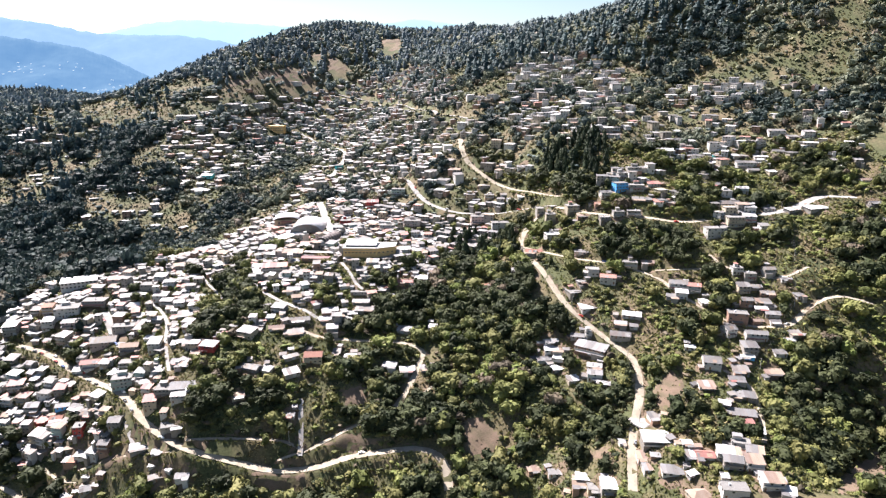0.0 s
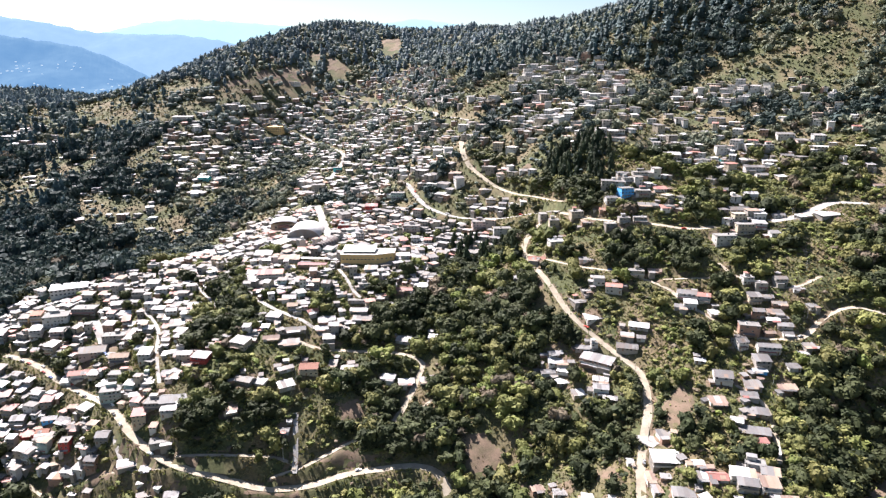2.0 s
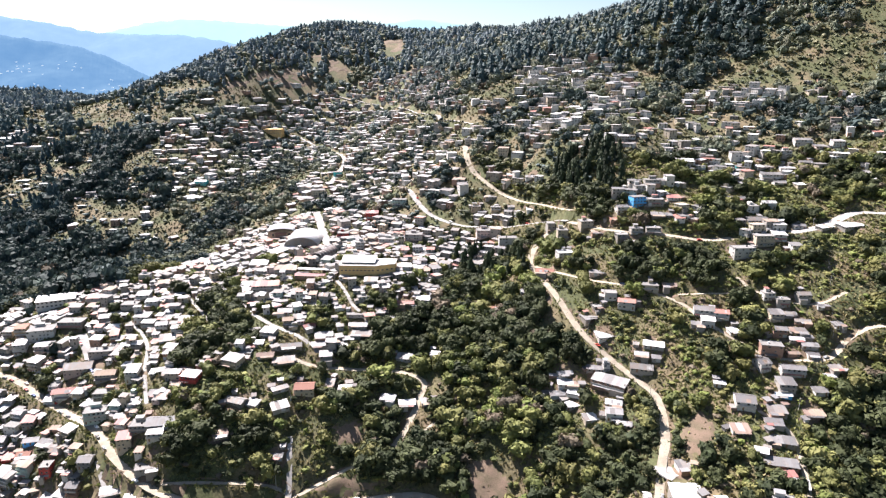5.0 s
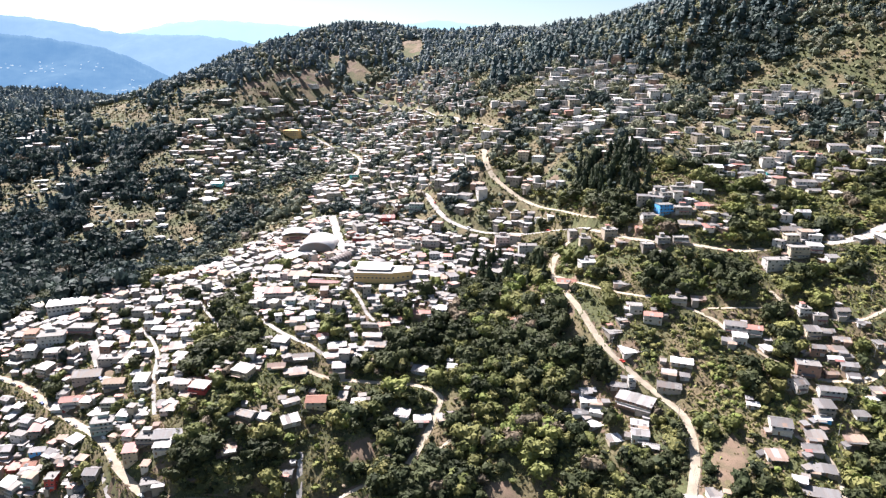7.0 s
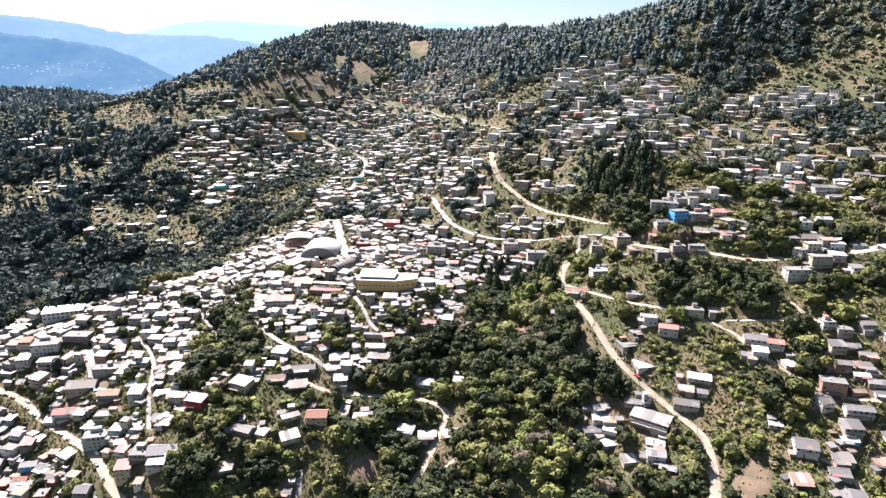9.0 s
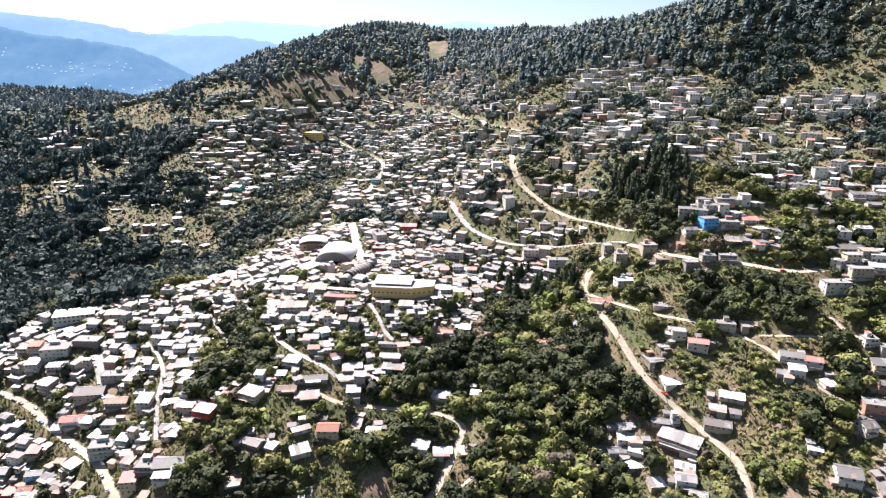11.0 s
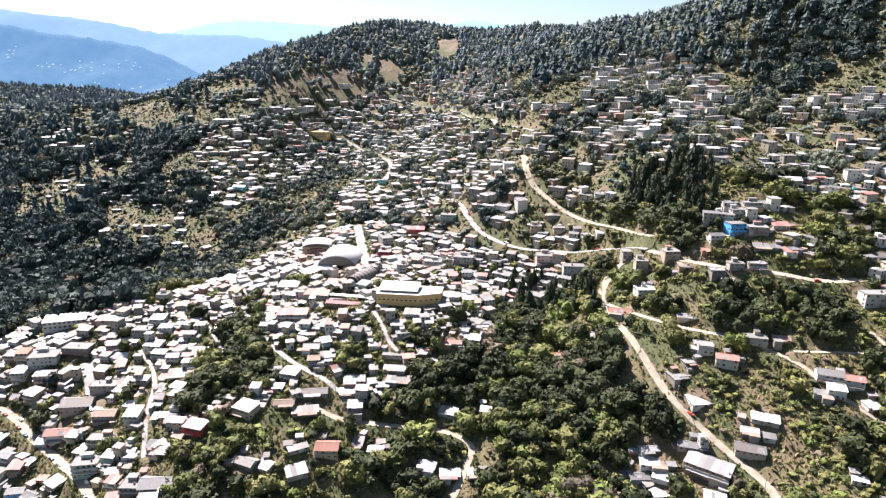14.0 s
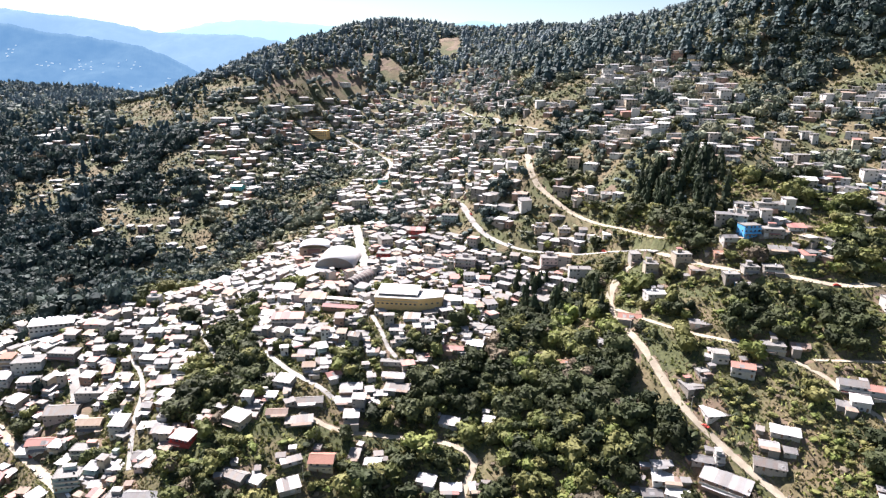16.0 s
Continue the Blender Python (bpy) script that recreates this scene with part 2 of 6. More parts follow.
def road_near(x, y):
    """Distance beyond the nearest road's edge, and that road's height; 99 where no road is near."""
    dist, zz = np.full(len(x), 99.0), np.zeros(len(x))
    i, j = np.floor((x + 1000) / CELL).astype(int), np.floor((y - 150) / CELL).astype(int)
    near = (i >= 0) & (j >= 0) & (i < NEAR_ROAD.shape[1]) & (j < NEAR_ROAD.shape[0])
    near[near] = NEAR_ROAD[j[near], i[near]]
    if near.any() and not near.all():
        dist[near], zz[near] = road_near(x[near], y[near])
        return dist, zz
    if not near.any():
        return dist, zz
    for s in range(0, len(x), 20000):
        d = np.hypot(x[s:s + 20000, None] - ROAD_XY[:, 0], y[s:s + 20000, None] - ROAD_XY[:, 1]) - ROAD_W
        k = d.argmin(1)
        dist[s:s + 20000], zz[s:s + 20000] = d[np.arange(len(k)), k], ROAD_Z[k]
    return dist, zz


def height(x, y, lift=0.0):
    x, y = np.atleast_1d(np.asarray(x, float)), np.atleast_1d(np.asarray(y, float))
    z = bare(x, y)
    d, rz = road_near(x, y)
    w = np.clip(1 - (d - 0.8) / 5.0, 0, 1)
    w = w * w * (3 - 2 * w)
    return z * (1 - w) + (rz - 0.25) * w + lift


def z_at(x, y):
    return float(height(x, y)[0])


def mesh_from(name, verts, faces, mats=(), index=None, smooth=False):
    me = bpy.data.meshes.new(name)
    me.from_pydata([tuple(v) for v in verts], [], [tuple(f) for f in faces])
    for m in mats:
        me.materials.append(m)
    if index is not None:
        me.polygons.foreach_set("material_index", np.asarray(index, np.int32))
    if smooth:
        me.polygons.foreach_set("use_smooth", np.ones(len(me.polygons), bool))
    return me


def quads_mesh(name, verts, quads, material, smooth=False):
    """A mesh straight from arrays."""
    me = bpy.data.meshes.new(name)
    me.vertices.add(len(verts))
    me.vertices.foreach_set("co", np.asarray(verts, np.float32).ravel())
    k = quads.shape[1]
    me.loops.add(quads.size)
    me.loops.foreach_set("vertex_index", quads.astype(np.int32).ravel())
    me.polygons.add(len(quads))
    me.polygons.foreach_set("loop_start", np.arange(0, quads.size, k, dtype=np.int32))
    me.polygons.foreach_set("use_smooth", np.full(len(quads), smooth))
    me.materials.append(material)
    me.update(calc_edges=True)
    return me


def axis(lo, hi, step, low_end, high_end, grow=1.09):
    mid = list(np.arange(lo, hi, step))
    a, b, s = [lo], [hi], step
    while a[-1] > low_end:
        s *= grow
        a.append(a[-1] - s)
    s = step
    while b[-1] < high_end:
        s *= grow
        b.append(b[-1] + s)
    return np.array(a[:0:-1] + mid + b)


gx, gy = axis(-440, 400, 3.2, -4900, 4900, 1.1), axis(280, 720, 3.2, -4900, 4900, 1.055)
XX, YY = np.meshgrid(gx, gy)
ZZ = height(XX.ravel(), YY.ravel())
# the land drops away into the next valley beyond the crests
nx, ny = len(gx), len(gy)
ii = (np.arange(ny - 1)[:, None] * nx + np.arange(nx - 1)).ravel()
ground = new("ground", quads_mesh("ground", np.stack([XX.ravel(), YY.ravel(), ZZ], 1), np.stack([ii, ii + 1, ii + nx + 1, ii + nx], 1), M["ground"], True))
tagged(ground, "steep green and brown mountainside with dry grass and soil", "ground", kind="structure")

for road, (line, z, width) in ROAD_LINES.items():
    t = np.gradient(line, axis=0)
    t /= np.linalg.norm(t, axis=1)[:, None]
    side = np.stack([-t[:, 1], t[:, 0]], 1)
    wob = 1 + 0.12 * wave_noise(line[:, 0], line[:, 1], 4)
    v = []
    for off, dz in ((-0.5, -0.7), (-0.49, 0.0), (0.0, 0.06), (0.49, 0.0), (0.5, -0.7)):
        q = line + side * (off * width * wob)[:, None]
        v.append(np.column_stack([q, z + dz]))
    v = np.stack(v, 1).reshape(-1, 3)
    f = [(i * 5 + j, i * 5 + j + 1, i * 5 + j + 6, i * 5 + j + 5) for i in range(len(line) - 1) for j in range(4)]
    surface = ROADS[road][1]
    ob = new("road", mesh_from("road", v, f, [M[surface]], smooth=False))
    tagged(ob, "pale unpaved dirt road cut into the slope" if surface == "dirt_road" else "pale concrete street winding between the houses", "road", kind="structure")

    if surface == "dirt_road":
        up = np.sign(bare(*(line + side * 6).T) - bare(*(line - side * 6).T))
        up = np.where(np.convolve(np.pad(up, 6, mode="edge"), np.ones(13), "valid") > 0, 1.0, -1.0)
        tall = np.clip(2.4 + 2.6 * wave_noise(line[:, 0], line[:, 1], 11), 0.2, 6)
        v = []
        for k in range(4):
            q = line + side * (up * (width / 2 * wob + 0.1 + tall * k / 3))[:, None]
            v.append(np.column_stack([q, height(q[:, 0], q[:, 1], 0.22 if k < 3 else -0.3)]))
        v = np.stack(v, 1).reshape(-1, 3)
        f = [(i * 4 + j, i * 4 + j + 1, i * 4 + j + 5, i * 4 + j + 4) for i in range(len(line) - 1) if up[i] == up[i + 1] for j in range(3)]
        tagged(new("cut_bank", mesh_from("cut_bank", v, f, [M["soil"]], smooth=True)), "bare brown earth bank cut above the road", "bank", kind="structure")


# ---- houses ----
def part(name, me, parent, label=""):
    ob = new(name, me)
    ob.parent = parent
    return tagged(ob, label) if label else ob


class Boxes:
    """Gathers boxes and prisms into one mesh."""

    def __init__(self):
        self.v, self.f, self.i = [], [], []

    def box(self, x0, y0, z0, x1, y1, z1, mi=0):
        k = len(self.v)
        self.v += [(x0, y0, z0), (x1, y0, z0), (x1, y1, z0), (x0, y1, z0), (x0, y0, z1), (x1, y0, z1), (x1, y1, z1), (x0, y1, z1)]
        self.f += [(k + 3, k + 2, k + 1, k), (k + 4, k + 5, k + 6, k + 7), (k, k + 1, k + 5, k + 4), (k + 1, k + 2, k + 6, k + 5), (k + 2, k + 3, k + 7, k + 6), (k + 3, k, k + 4, k + 7)]
        self.i += [mi] * 6
        return self

    def slope(self, x0, y0, x1, y1, za, zb, thick, mi=0):
        """A slab from height za at y0 to zb at y1."""
        k = len(self.v)
        self.v += [(x0, y0, za), (x1, y0, za), (x1, y1, zb), (x0, y1, zb), (x0, y0, za + thick), (x1, y0, za + thick), (x1, y1, zb + thick), (x0, y1, zb + thick)]
        self.f += [(k + 3, k + 2, k + 1, k), (k + 4, k + 5, k + 6, k + 7), (k, k + 1, k + 5, k + 4), (k + 1, k + 2, k + 6, k + 5), (k + 2, k + 3, k + 7, k + 6), (k + 3, k, k + 4, k + 7)]
        self.i += [mi] * 6
        return self

    def poly(self, pts, mi=0):
        k = len(self.v)
        self.v += pts
        self.f.append(tuple(range(k, k + len(pts))))
        self.i.append(mi)
        return self

    def mesh(self, name, mats):
        return mesh_from(name, self.v, self.f, mats, self.i)


def window_mesh():
    """Frame and sill proud of the wall, glass set back between them, all of one piece."""
    ring = [(-0.62, -0.62), (0.62, -0.62), (0.62, 0.55), (-0.62, 0.55)]
    hole = [(-0.52, -0.45), (0.52, -0.45), (0.52, 0.46), (-0.52, 0.46)]
    v = [(x, 0.03, z) for x, z in ring] + [(x, -0.07, z) for x, z in ring] + [(x, -0.05, z) for x, z in hole] + [(x, 0.0, z) for x, z in hole]
    f, mi = [], []
    for a in range(4):
        b = (a + 1) % 4
        f += [(a, b, 4 + b, 4 + a), (4 + a, 4 + b, 8 + b, 8 + a), (8 + a, 8 + b, 12 + b, 12 + a)]
        mi += [0, 0, 0]
    return mesh_from("window", v, f + [(12, 13, 14, 15)], [M["frame"], M["glass"]], mi + [1])


def door_mesh(name, w, h, material):
    b = Boxes().box(-w / 2, -0.03, 0, w / 2, 0.02, h, 0)
    for k in range(3):
        b.box(-w / 2 + 0.1, -0.05, 0.15 + k * h / 3, w / 2 - 0.1, -0.028, h / 3 * (k + 1) - 0.1, 0)
    return b.mesh(name, [material])


def tank_mesh(material):
    bm = bmesh.new()
    for r, z, h in ((0.55, 0.55, 1.1), (0.4, 1.2, 0.22), (0.22, 1.37, 0.14)):
        bmesh.ops.create_cone(bm, cap_ends=True, segments=10, radius1=r, radius2=r * (0.95 if r > 0.5 else 0.6), depth=h, matrix=Matrix.Translation((0, 0, z)))
    me = bpy.data.meshes.new("water_tank")
    bm.to_mesh(me)
    bm.free()
    me.materials.append(material)
    return me


WINDOW = window_mesh()
POST = Boxes().box(-0.07, -0.07, -1.5, 0.07, 0.07, 2.2).mesh("post", [M["wood"]])
DOOR = door_mesh("door", 1.0, 2.1, mat("door_wood", (0.22, 0.13, 0.08), 0.6, vary=0.2))
SHUTTER = door_mesh("garage_door", 2.6, 2.4, mat("shutter_metal", (0.4, 0.41, 0.43), 0.5, 0.2, vary=0.15))
TANKS = [tank_mesh(M["tank"]), tank_mesh(M["tank_white"])]
ROOF_WORDS = {"sheet": "a galvanised sheet roof", "white": "a white sheet roof", "bright": "a bright white sheet roof", "rust": "a rusty sheet roof", "red": "a red sheet roof", "tile": "a terracotta tile roof", "slab": "a flat concrete roof", "old": "an old grey sheet roof"}
WALL_WORDS = {"white": "white-plastered", "cement": "grey cement", "cream": "cream-painted", "block": "bare concrete-block", "brick": "red brick", "pink": "pink-painted", "mint": "mint-green", "ochre": "ochre-painted", "blue": "bright blue", "yellow": "yellow-painted", "turquoise": "turquoise", "red": "dark red"}
TAKEN = []          # x, y, radius of all that stands on the ground
rnd = random.Random(11)


def roof_mesh(kind, w, d, h, shape, rng):
    b = Boxes()
    o = 0.45
    if shape == "slab":
        b.box(-w / 2 - 0.25, -d / 2 - 0.25, h, w / 2 + 0.25, d / 2 + 0.25, h + 0.18)
        for x0, y0, x1, y1 in ((-w / 2 - 0.25, -d / 2 - 0.25, w / 2 + 0.25, -d / 2 - 0.1), (-w / 2 - 0.25, d / 2 + 0.1, w / 2 + 0.25, d / 2 + 0.25), (-w / 2 - 0.25, -d / 2 - 0.1, -w / 2 - 0.1, d / 2 + 0.1), (w / 2 + 0.1, -d / 2 - 0.1, w / 2 + 0.25, d / 2 + 0.1)):
            b.box(x0, y0, h + 0.18, x1, y1, h + 0.4)
        if rng.random() < 0.35:
            for sx in (-1, 1):
                for sy in (-1, 1):
                    b.box(sx * (w / 2 - 0.3) - 0.12, sy * (d / 2 - 0.3) - 0.12, h + 0.18, sx * (w / 2 - 0.3) + 0.12, sy * (d / 2 - 0.3) + 0.12, h + 1.0)
    elif shape == "mono":
        rise = d * 0.13
        b.slope(-w / 2 - o, -d / 2 - o, w / 2 + o, d / 2 + o, h + 0.02, h + rise + 0.1, 0.05)
    elif shape == "gable":
        rise = d * 0.22
        b.slope(-w / 2 - o, -d / 2 - o, w / 2 + o, 0, h - 0.12, h + rise, 0.09)
        b.slope(-w / 2 - o, 0, w / 2 + o, d / 2 + o, h + rise, h - 0.12, 0.09)
        b.box(-w / 2 - o, -0.14, h + rise + 0.06, w / 2 + o, 0.14, h + rise + 0.15)
    elif shape == "hip":
        rise, q = d * 0.24, max(0.0, w / 2 - d / 2)
        a = [(-w / 2 - o, -d / 2 - o, h), (w / 2 + o, -d / 2 - o, h), (w / 2 + o, d / 2 + o, h), (-w / 2 - o, d / 2 + o, h), (-q, 0, h + rise), (q, 0, h + rise)]
        b.v += a
        b.f += [(0, 1, 5, 4), (1, 2, 5), (2, 3, 4, 5), (3, 0, 4), (3, 2, 1, 0)]
        b.i += [0] * 5
    return b.mesh("roof", [ROOF[kind]])


def lay_sheets(parent, kind, w, d, h, rng):
    """Lapped roofing sheets over a lean-to roof, each with its own tone, length and lift."""
    o, n = 0.45, max(2, round(w / 3.0))
    slant, x0 = (d * 0.13 + 0.08) / (d + 2 * o), -w / 2 - o
    for k in range(n):
        x1 = -w / 2 - o + (w + 2 * o) * (k + 1) / n
        lift, y0, y1 = 0.055 + 0.035 * (k % 2), rng.uniform(-0.35, 0.3), rng.uniform(-0.2, 0.25)
        skin = ROOF[kind if rng.random() < 0.86 else rng.choice(("old", "white", "rust", "sheet"))]
        part("sheet", Boxes().slope(x0 - 0.08, -d / 2 - o + y0, x1 + 0.08, d / 2 + o + y1, h + 0.02 + lift + y0 * slant, h + d * 0.13 + 0.1 + lift + y1 * slant, 0.03).mesh("sheet", [skin]), parent)
        x0 = x1


def wall_mesh(w, d, h, down, shape, material):
    b = Boxes().box(-w / 2, -d / 2, -down, w / 2, d / 2, h)
    if shape == "mono":
        r = d * 0.13
        b.poly([(-w / 2, -d / 2, h), (-w / 2, d / 2, h), (-w / 2, d / 2, h + r)]).poly([(w / 2, d / 2, h), (w / 2, -d / 2, h), (w / 2, d / 2, h + r)]).poly([(w / 2, d / 2, h), (w / 2, d / 2, h + r), (-w / 2, d / 2, h + r), (-w / 2, d / 2, h)])
    elif shape == "gable":
        r = d * 0.22
        b.poly([(-w / 2, -d / 2, h), (-w / 2, d / 2, h), (-w / 2, 0, h + r)]).poly([(w / 2, d / 2, h), (w / 2, -d / 2, h), (w / 2, 0, h + r)])
    return b.mesh("wall", [material])


def house(x, y, turn, w, d, storeys=1, wall="white", roof="sheet", shape=None, label="", seed=None, name="house", group="", full=True):
    """A hillside house: walls down into the slope, roof, windows, doors, and what stands on a flat roof."""
    rng = random.Random(int(x * 13 + y * 7) if seed is None else seed)
    shape = shape or ("slab" if roof == "slab" else rng.choice(("mono", "mono", "gable")))
    c, s = math.cos(radians(turn)), math.sin(radians(turn))
    corners = [(x + a * c * w / 2 - b * s * d / 2, y + a * s * w / 2 + b * c * d / 2) for a in (-1, 1) for b in (-1, 1)]
    zs = height([p[0] for p in corners] + [x], [p[1] for p in corners] + [y])
    z = 0.65 * float(zs.mean()) + 0.35 * float(zs.min()) - 0.2
    h = 2.75 * storeys - 0.3 if full else 2.1
    TAKEN.append((x, y, math.hypot(w, d) / 2))
    ob = new(name)
    ob.matrix_world = pose(x, y, z, 0, 0, turn)
    part("wall", wall_mesh(w, d, h, z - float(zs.min()) + 1.0, shape, WALL[wall]), ob)
    top = part("roof", roof_mesh(roof, w, d, h, shape, rng), ob)
    if full and shape == "mono":
        lay_sheets(top, roof, w, d, h, rng)
    if full:
        front = [(-w / 2 + (i + 0.5) * w / max(2, round(w / 2.9))) for i in range(max(2, round(w / 2.9)))]
        side = [(-d / 2 + (i + 0.5) * d / max(1, round(d / 3.6))) for i in range(max(1, round(d / 3.6)))]
        gate = rng.randrange(len(front))
        for k in range(storeys):
            for i, q in enumerate(front):
                if k == 0 and i == gate:
                    if rng.random() < 0.3:
                        q2 = max(-w / 2 + 1.5, min(w / 2 - 1.5, q))
                        part("garage_door", SHUTTER, ob).matrix_local = pose(q2, -d / 2 - 0.02, 0.05)
                    else:
                        part("door", DOOR, ob).matrix_local = pose(q, -d / 2 - 0.02, 0.05)
                elif rng.random() < 0.68:
                    part("window", WINDOW, ob).matrix_local = pose(q + rng.uniform(-0.3, 0.3), -d / 2 - 0.02, 1.55 + 2.75 * k) @ Matrix.Diagonal((rng.uniform(0.8, 1.5), 1, rng.uniform(0.8, 1.25), 1))
            for q in side:
                if rng.random() < 0.5:
                    part("window", WINDOW, ob).matrix_local = pose(-w / 2 - 0.02, q, 1.55 + 2.75 * k, 0, 0, -90)
                if rng.random() < 0.35:
                    part("window", WINDOW, ob).matrix_local = pose(w / 2 + 0.02, q, 1.55 + 2.75 * k, 0, 0, 90)
        if storeys > 1 and rng.random() < 0.6:
            for k in range(1, storeys):
                y0, z0 = -d / 2, 2.75 * k
                prof = [(y0, z0 - 0.16), (y0 - 1.2, z0 - 0.16), (y0 - 1.2, z0 + 0.9), (y0 - 1.08, z0 + 0.9), (y0 - 1.08, z0), (y0, z0)]
                v = [(sx * w / 2, a, c2) for sx in (-1, 1) for a, c2 in prof]
                f = [(i, (i + 1) % 6, 6 + (i + 1) % 6, 6 + i) for i in range(6)] + [(5, 4, 3, 2, 1, 0), (6, 7, 8, 9, 10, 11)]
                part("balcony", mesh_from("balcony", v, f, [WALL[wall] if rng.random() < 0.6 else M["concrete"]]), ob)
        if rng.random() < 0.55:
            aw, ad, ah = rng.uniform(0.3, 0.6) * w, rng.uniform(2.0, 3.4), rng.uniform(2.2, 2.7)
            sx = rng.choice((-1, 1))
            q = sx * (w / 2 - aw / 2)
            ym = -d / 2 - ad if rng.random() < 0.4 else d / 2
            part("annex", Boxes().box(q - aw / 2, ym, -(z - float(zs.min())) - 1.0, q + aw / 2, ym + ad, ah).mesh("annex", [WALL[rng.choice(("block", "cement", "brick", wall))]]), ob)
            part("annex_roof", Boxes().slope(q - aw / 2 - 0.3, ym - 0.25, q + aw / 2 + 0.3, ym + ad + 0.25, ah + 0.02, ah + rng.uniform(0.1, 0.4), 0.06).mesh("annex_roof", [ROOF[rng.choice(("sheet", "white", "old", "rust", "sheet"))]]), ob)
        if rng.random() < 0.5:
            pw, pd = rng.uniform(0.5, 1.0) * w, rng.uniform(1.6, 2.6)
            q = rng.uniform(-0.5, 0.5) * (w - pw)
            porch = part("porch_roof", Boxes().slope(q - pw / 2, -d / 2 - pd, q + pw / 2, -d / 2 - 0.03, 2.15, 2.6, 0.06).mesh("porch_roof", [ROOF[rng.choice(("sheet", "old", "rust", "red", "white"))]]), ob)
            for i in range(3):
                part("post", POST, porch).matrix_local = pose(q + (i - 1) * (pw / 2 - 0.2), -d / 2 - pd + 0.2, 0)
        if shape == "gable" and rng.random() < 0.5:
            for i in range(rng.randrange(1, 3)):
                pw, pl = rng.uniform(1.2, 3.2), rng.uniform(0.2, 0.42) * d
                x0, y0 = rng.uniform(-w / 2, w / 2 - pw), -d / 2 + rng.uniform(0.0, 0.06) * d
                za = h - 0.02 + (d * 0.22 + 0.12) * (y0 + d / 2 + 0.45) / (d / 2 + 0.45)
                zb = za + pl * (d * 0.22 + 0.12) / (d / 2 + 0.45)
                part("roof_patch", Boxes().slope(x0, y0, x0 + pw, y0 + pl, za, zb, 0.03).mesh("roof_patch", [ROOF[rng.choice(("old", "rust", "white", "sheet", "sheet"))]]), ob)
        if shape == "slab":
            if rng.random() < 0.6:
                part("water_tank", rng.choice(TANKS), ob).matrix_local = pose(rng.uniform(-0.3, 0.3) * w, rng.uniform(-0.2, 0.3) * d, h + 0.18)
            if rng.random() < 0.5:
                hw, hd = rng.uniform(2.2, 0.4 * w + 1), rng.uniform(2.2, 3.2)
                q = rng.uniform(-0.2, 0.2) * w
                b = Boxes().box(q - hw / 2, d / 2 - hd, h + 0.18, q + hw / 2, d / 2 - 0.2, h + 2.5, 0)
                part("stair_hut", b.mesh("stair_hut", [WALL[wall]]), ob)
                rb = Boxes().slope(q - hw / 2 - 0.4, d / 2 - hd - 0.4, q + hw / 2 + 0.4, d / 2 + 0.1, h + 2.5, h + 2.75, 0.07)
                part("stair_hut_roof", rb.mesh("stair_hut_roof", [ROOF[rng.choice(("sheet", "white", "red", "sheet"))]]), ob)
    tagged(ob, label or f"{('low' if storeys == 1 else 'two-storey' if storeys == 2 else 'tall')} {WALL_WORDS[wall]} hillside house with {ROOF_WORDS[roof]}", "house" if full else "shed", group or "houses on the hillside")
    return ob


def inside(poly, x, y):
    hit, j = False, len(poly) - 1
    for i in range(len(poly)):
        (xi, yi), (xj, yj) = poly[i], poly[j]
        if (yi > y) != (yj > y) and x < (xj - xi) * (y - yi) / (yj - yi) + xi:
            hit = not hit
        j = i
    return hit


def free(x, y, r, gap=0.0):
    return all((x - a) ** 2 + (y - b) ** 2 > (r + c + gap) ** 2 for a, b, c in TAKEN)


house(79.0, 419.7, 10, 9.7, 5.4, 1, "white", "white")
house(80.1, 413.4, -5, 13.0, 7.6, 1, "white", "bright")
house(72.1, 407.7, 5, 9.7, 6.5, 1, "white", "sheet")
house(83.7, 405.1, -25, 9.7, 6.5, 1, "white", "bright")
house(79.8, 397.9, 10, 8.6, 5.4, 1, "cement", "bright")
house(105.4, 405.0, -32, 21.6, 9.7, 2, "brick", "white", "mono")
house(98.0, 418.6, -10, 9.7, 6.5, 1, "cement", "sheet")
house(105.3, 416.7, 0, 4.3, 4.3, 2, "white", "slab")
house(104.6, 391.0, -15, 9.7, 6.5, 1, "white", "bright")
house(89.7, 385.0, 10, 9.7, 6.5, 1, "cream", "bright")
house(102.7, 382.2, -10, 9.7, 7.6, 2, "white", "white")
house(107.2, 374.6, -20, 8.6, 5.4, 1, "cement", "sheet")
house(109.7, 441.6, 12, 11.9, 8.6, 1, "white", "bright", "mono")
house(101.5, 458.3, 15, 10.8, 8.6, 1, "block", "slab")
house(108.8, 464.5, 15, 6.5, 5.4, 1, "block", "slab")
house(120.1, 472.8, -8, 8.6, 7.6, 2, "white", "slab")
house(129.8, 463.9, -14, 11.9, 7.6, 2, "white", "red", "gable")
house(149.8, 477.1, -8, 11.9, 7.6, 2, "cream", "slab")
house(164.5, 477.8, -8, 9.7, 6.5, 1, "brick", "rust")
house(139.0, 426.6, -18, 13.0, 6.5, 1, "cement", "bright")
house(129.5, 421.3, -15, 8.6, 6.5, 1, "block", "white")
house(127.6, 413.3, -15, 14.0, 8.6, 1, "cement", "old")
house(138.2, 417.3, -15, 5.4, 4.3, 1, "cement", "sheet")
house(60.4, 505.3, 10, 4.3, 4.3, 1, "white", "bright")
house(36.4, 495.8, 0, 7.6, 4.3, 1, "brick", "tile")
house(96.8, 531.1, 8, 13.0, 9.7, 2, "white", "bright", "slab")
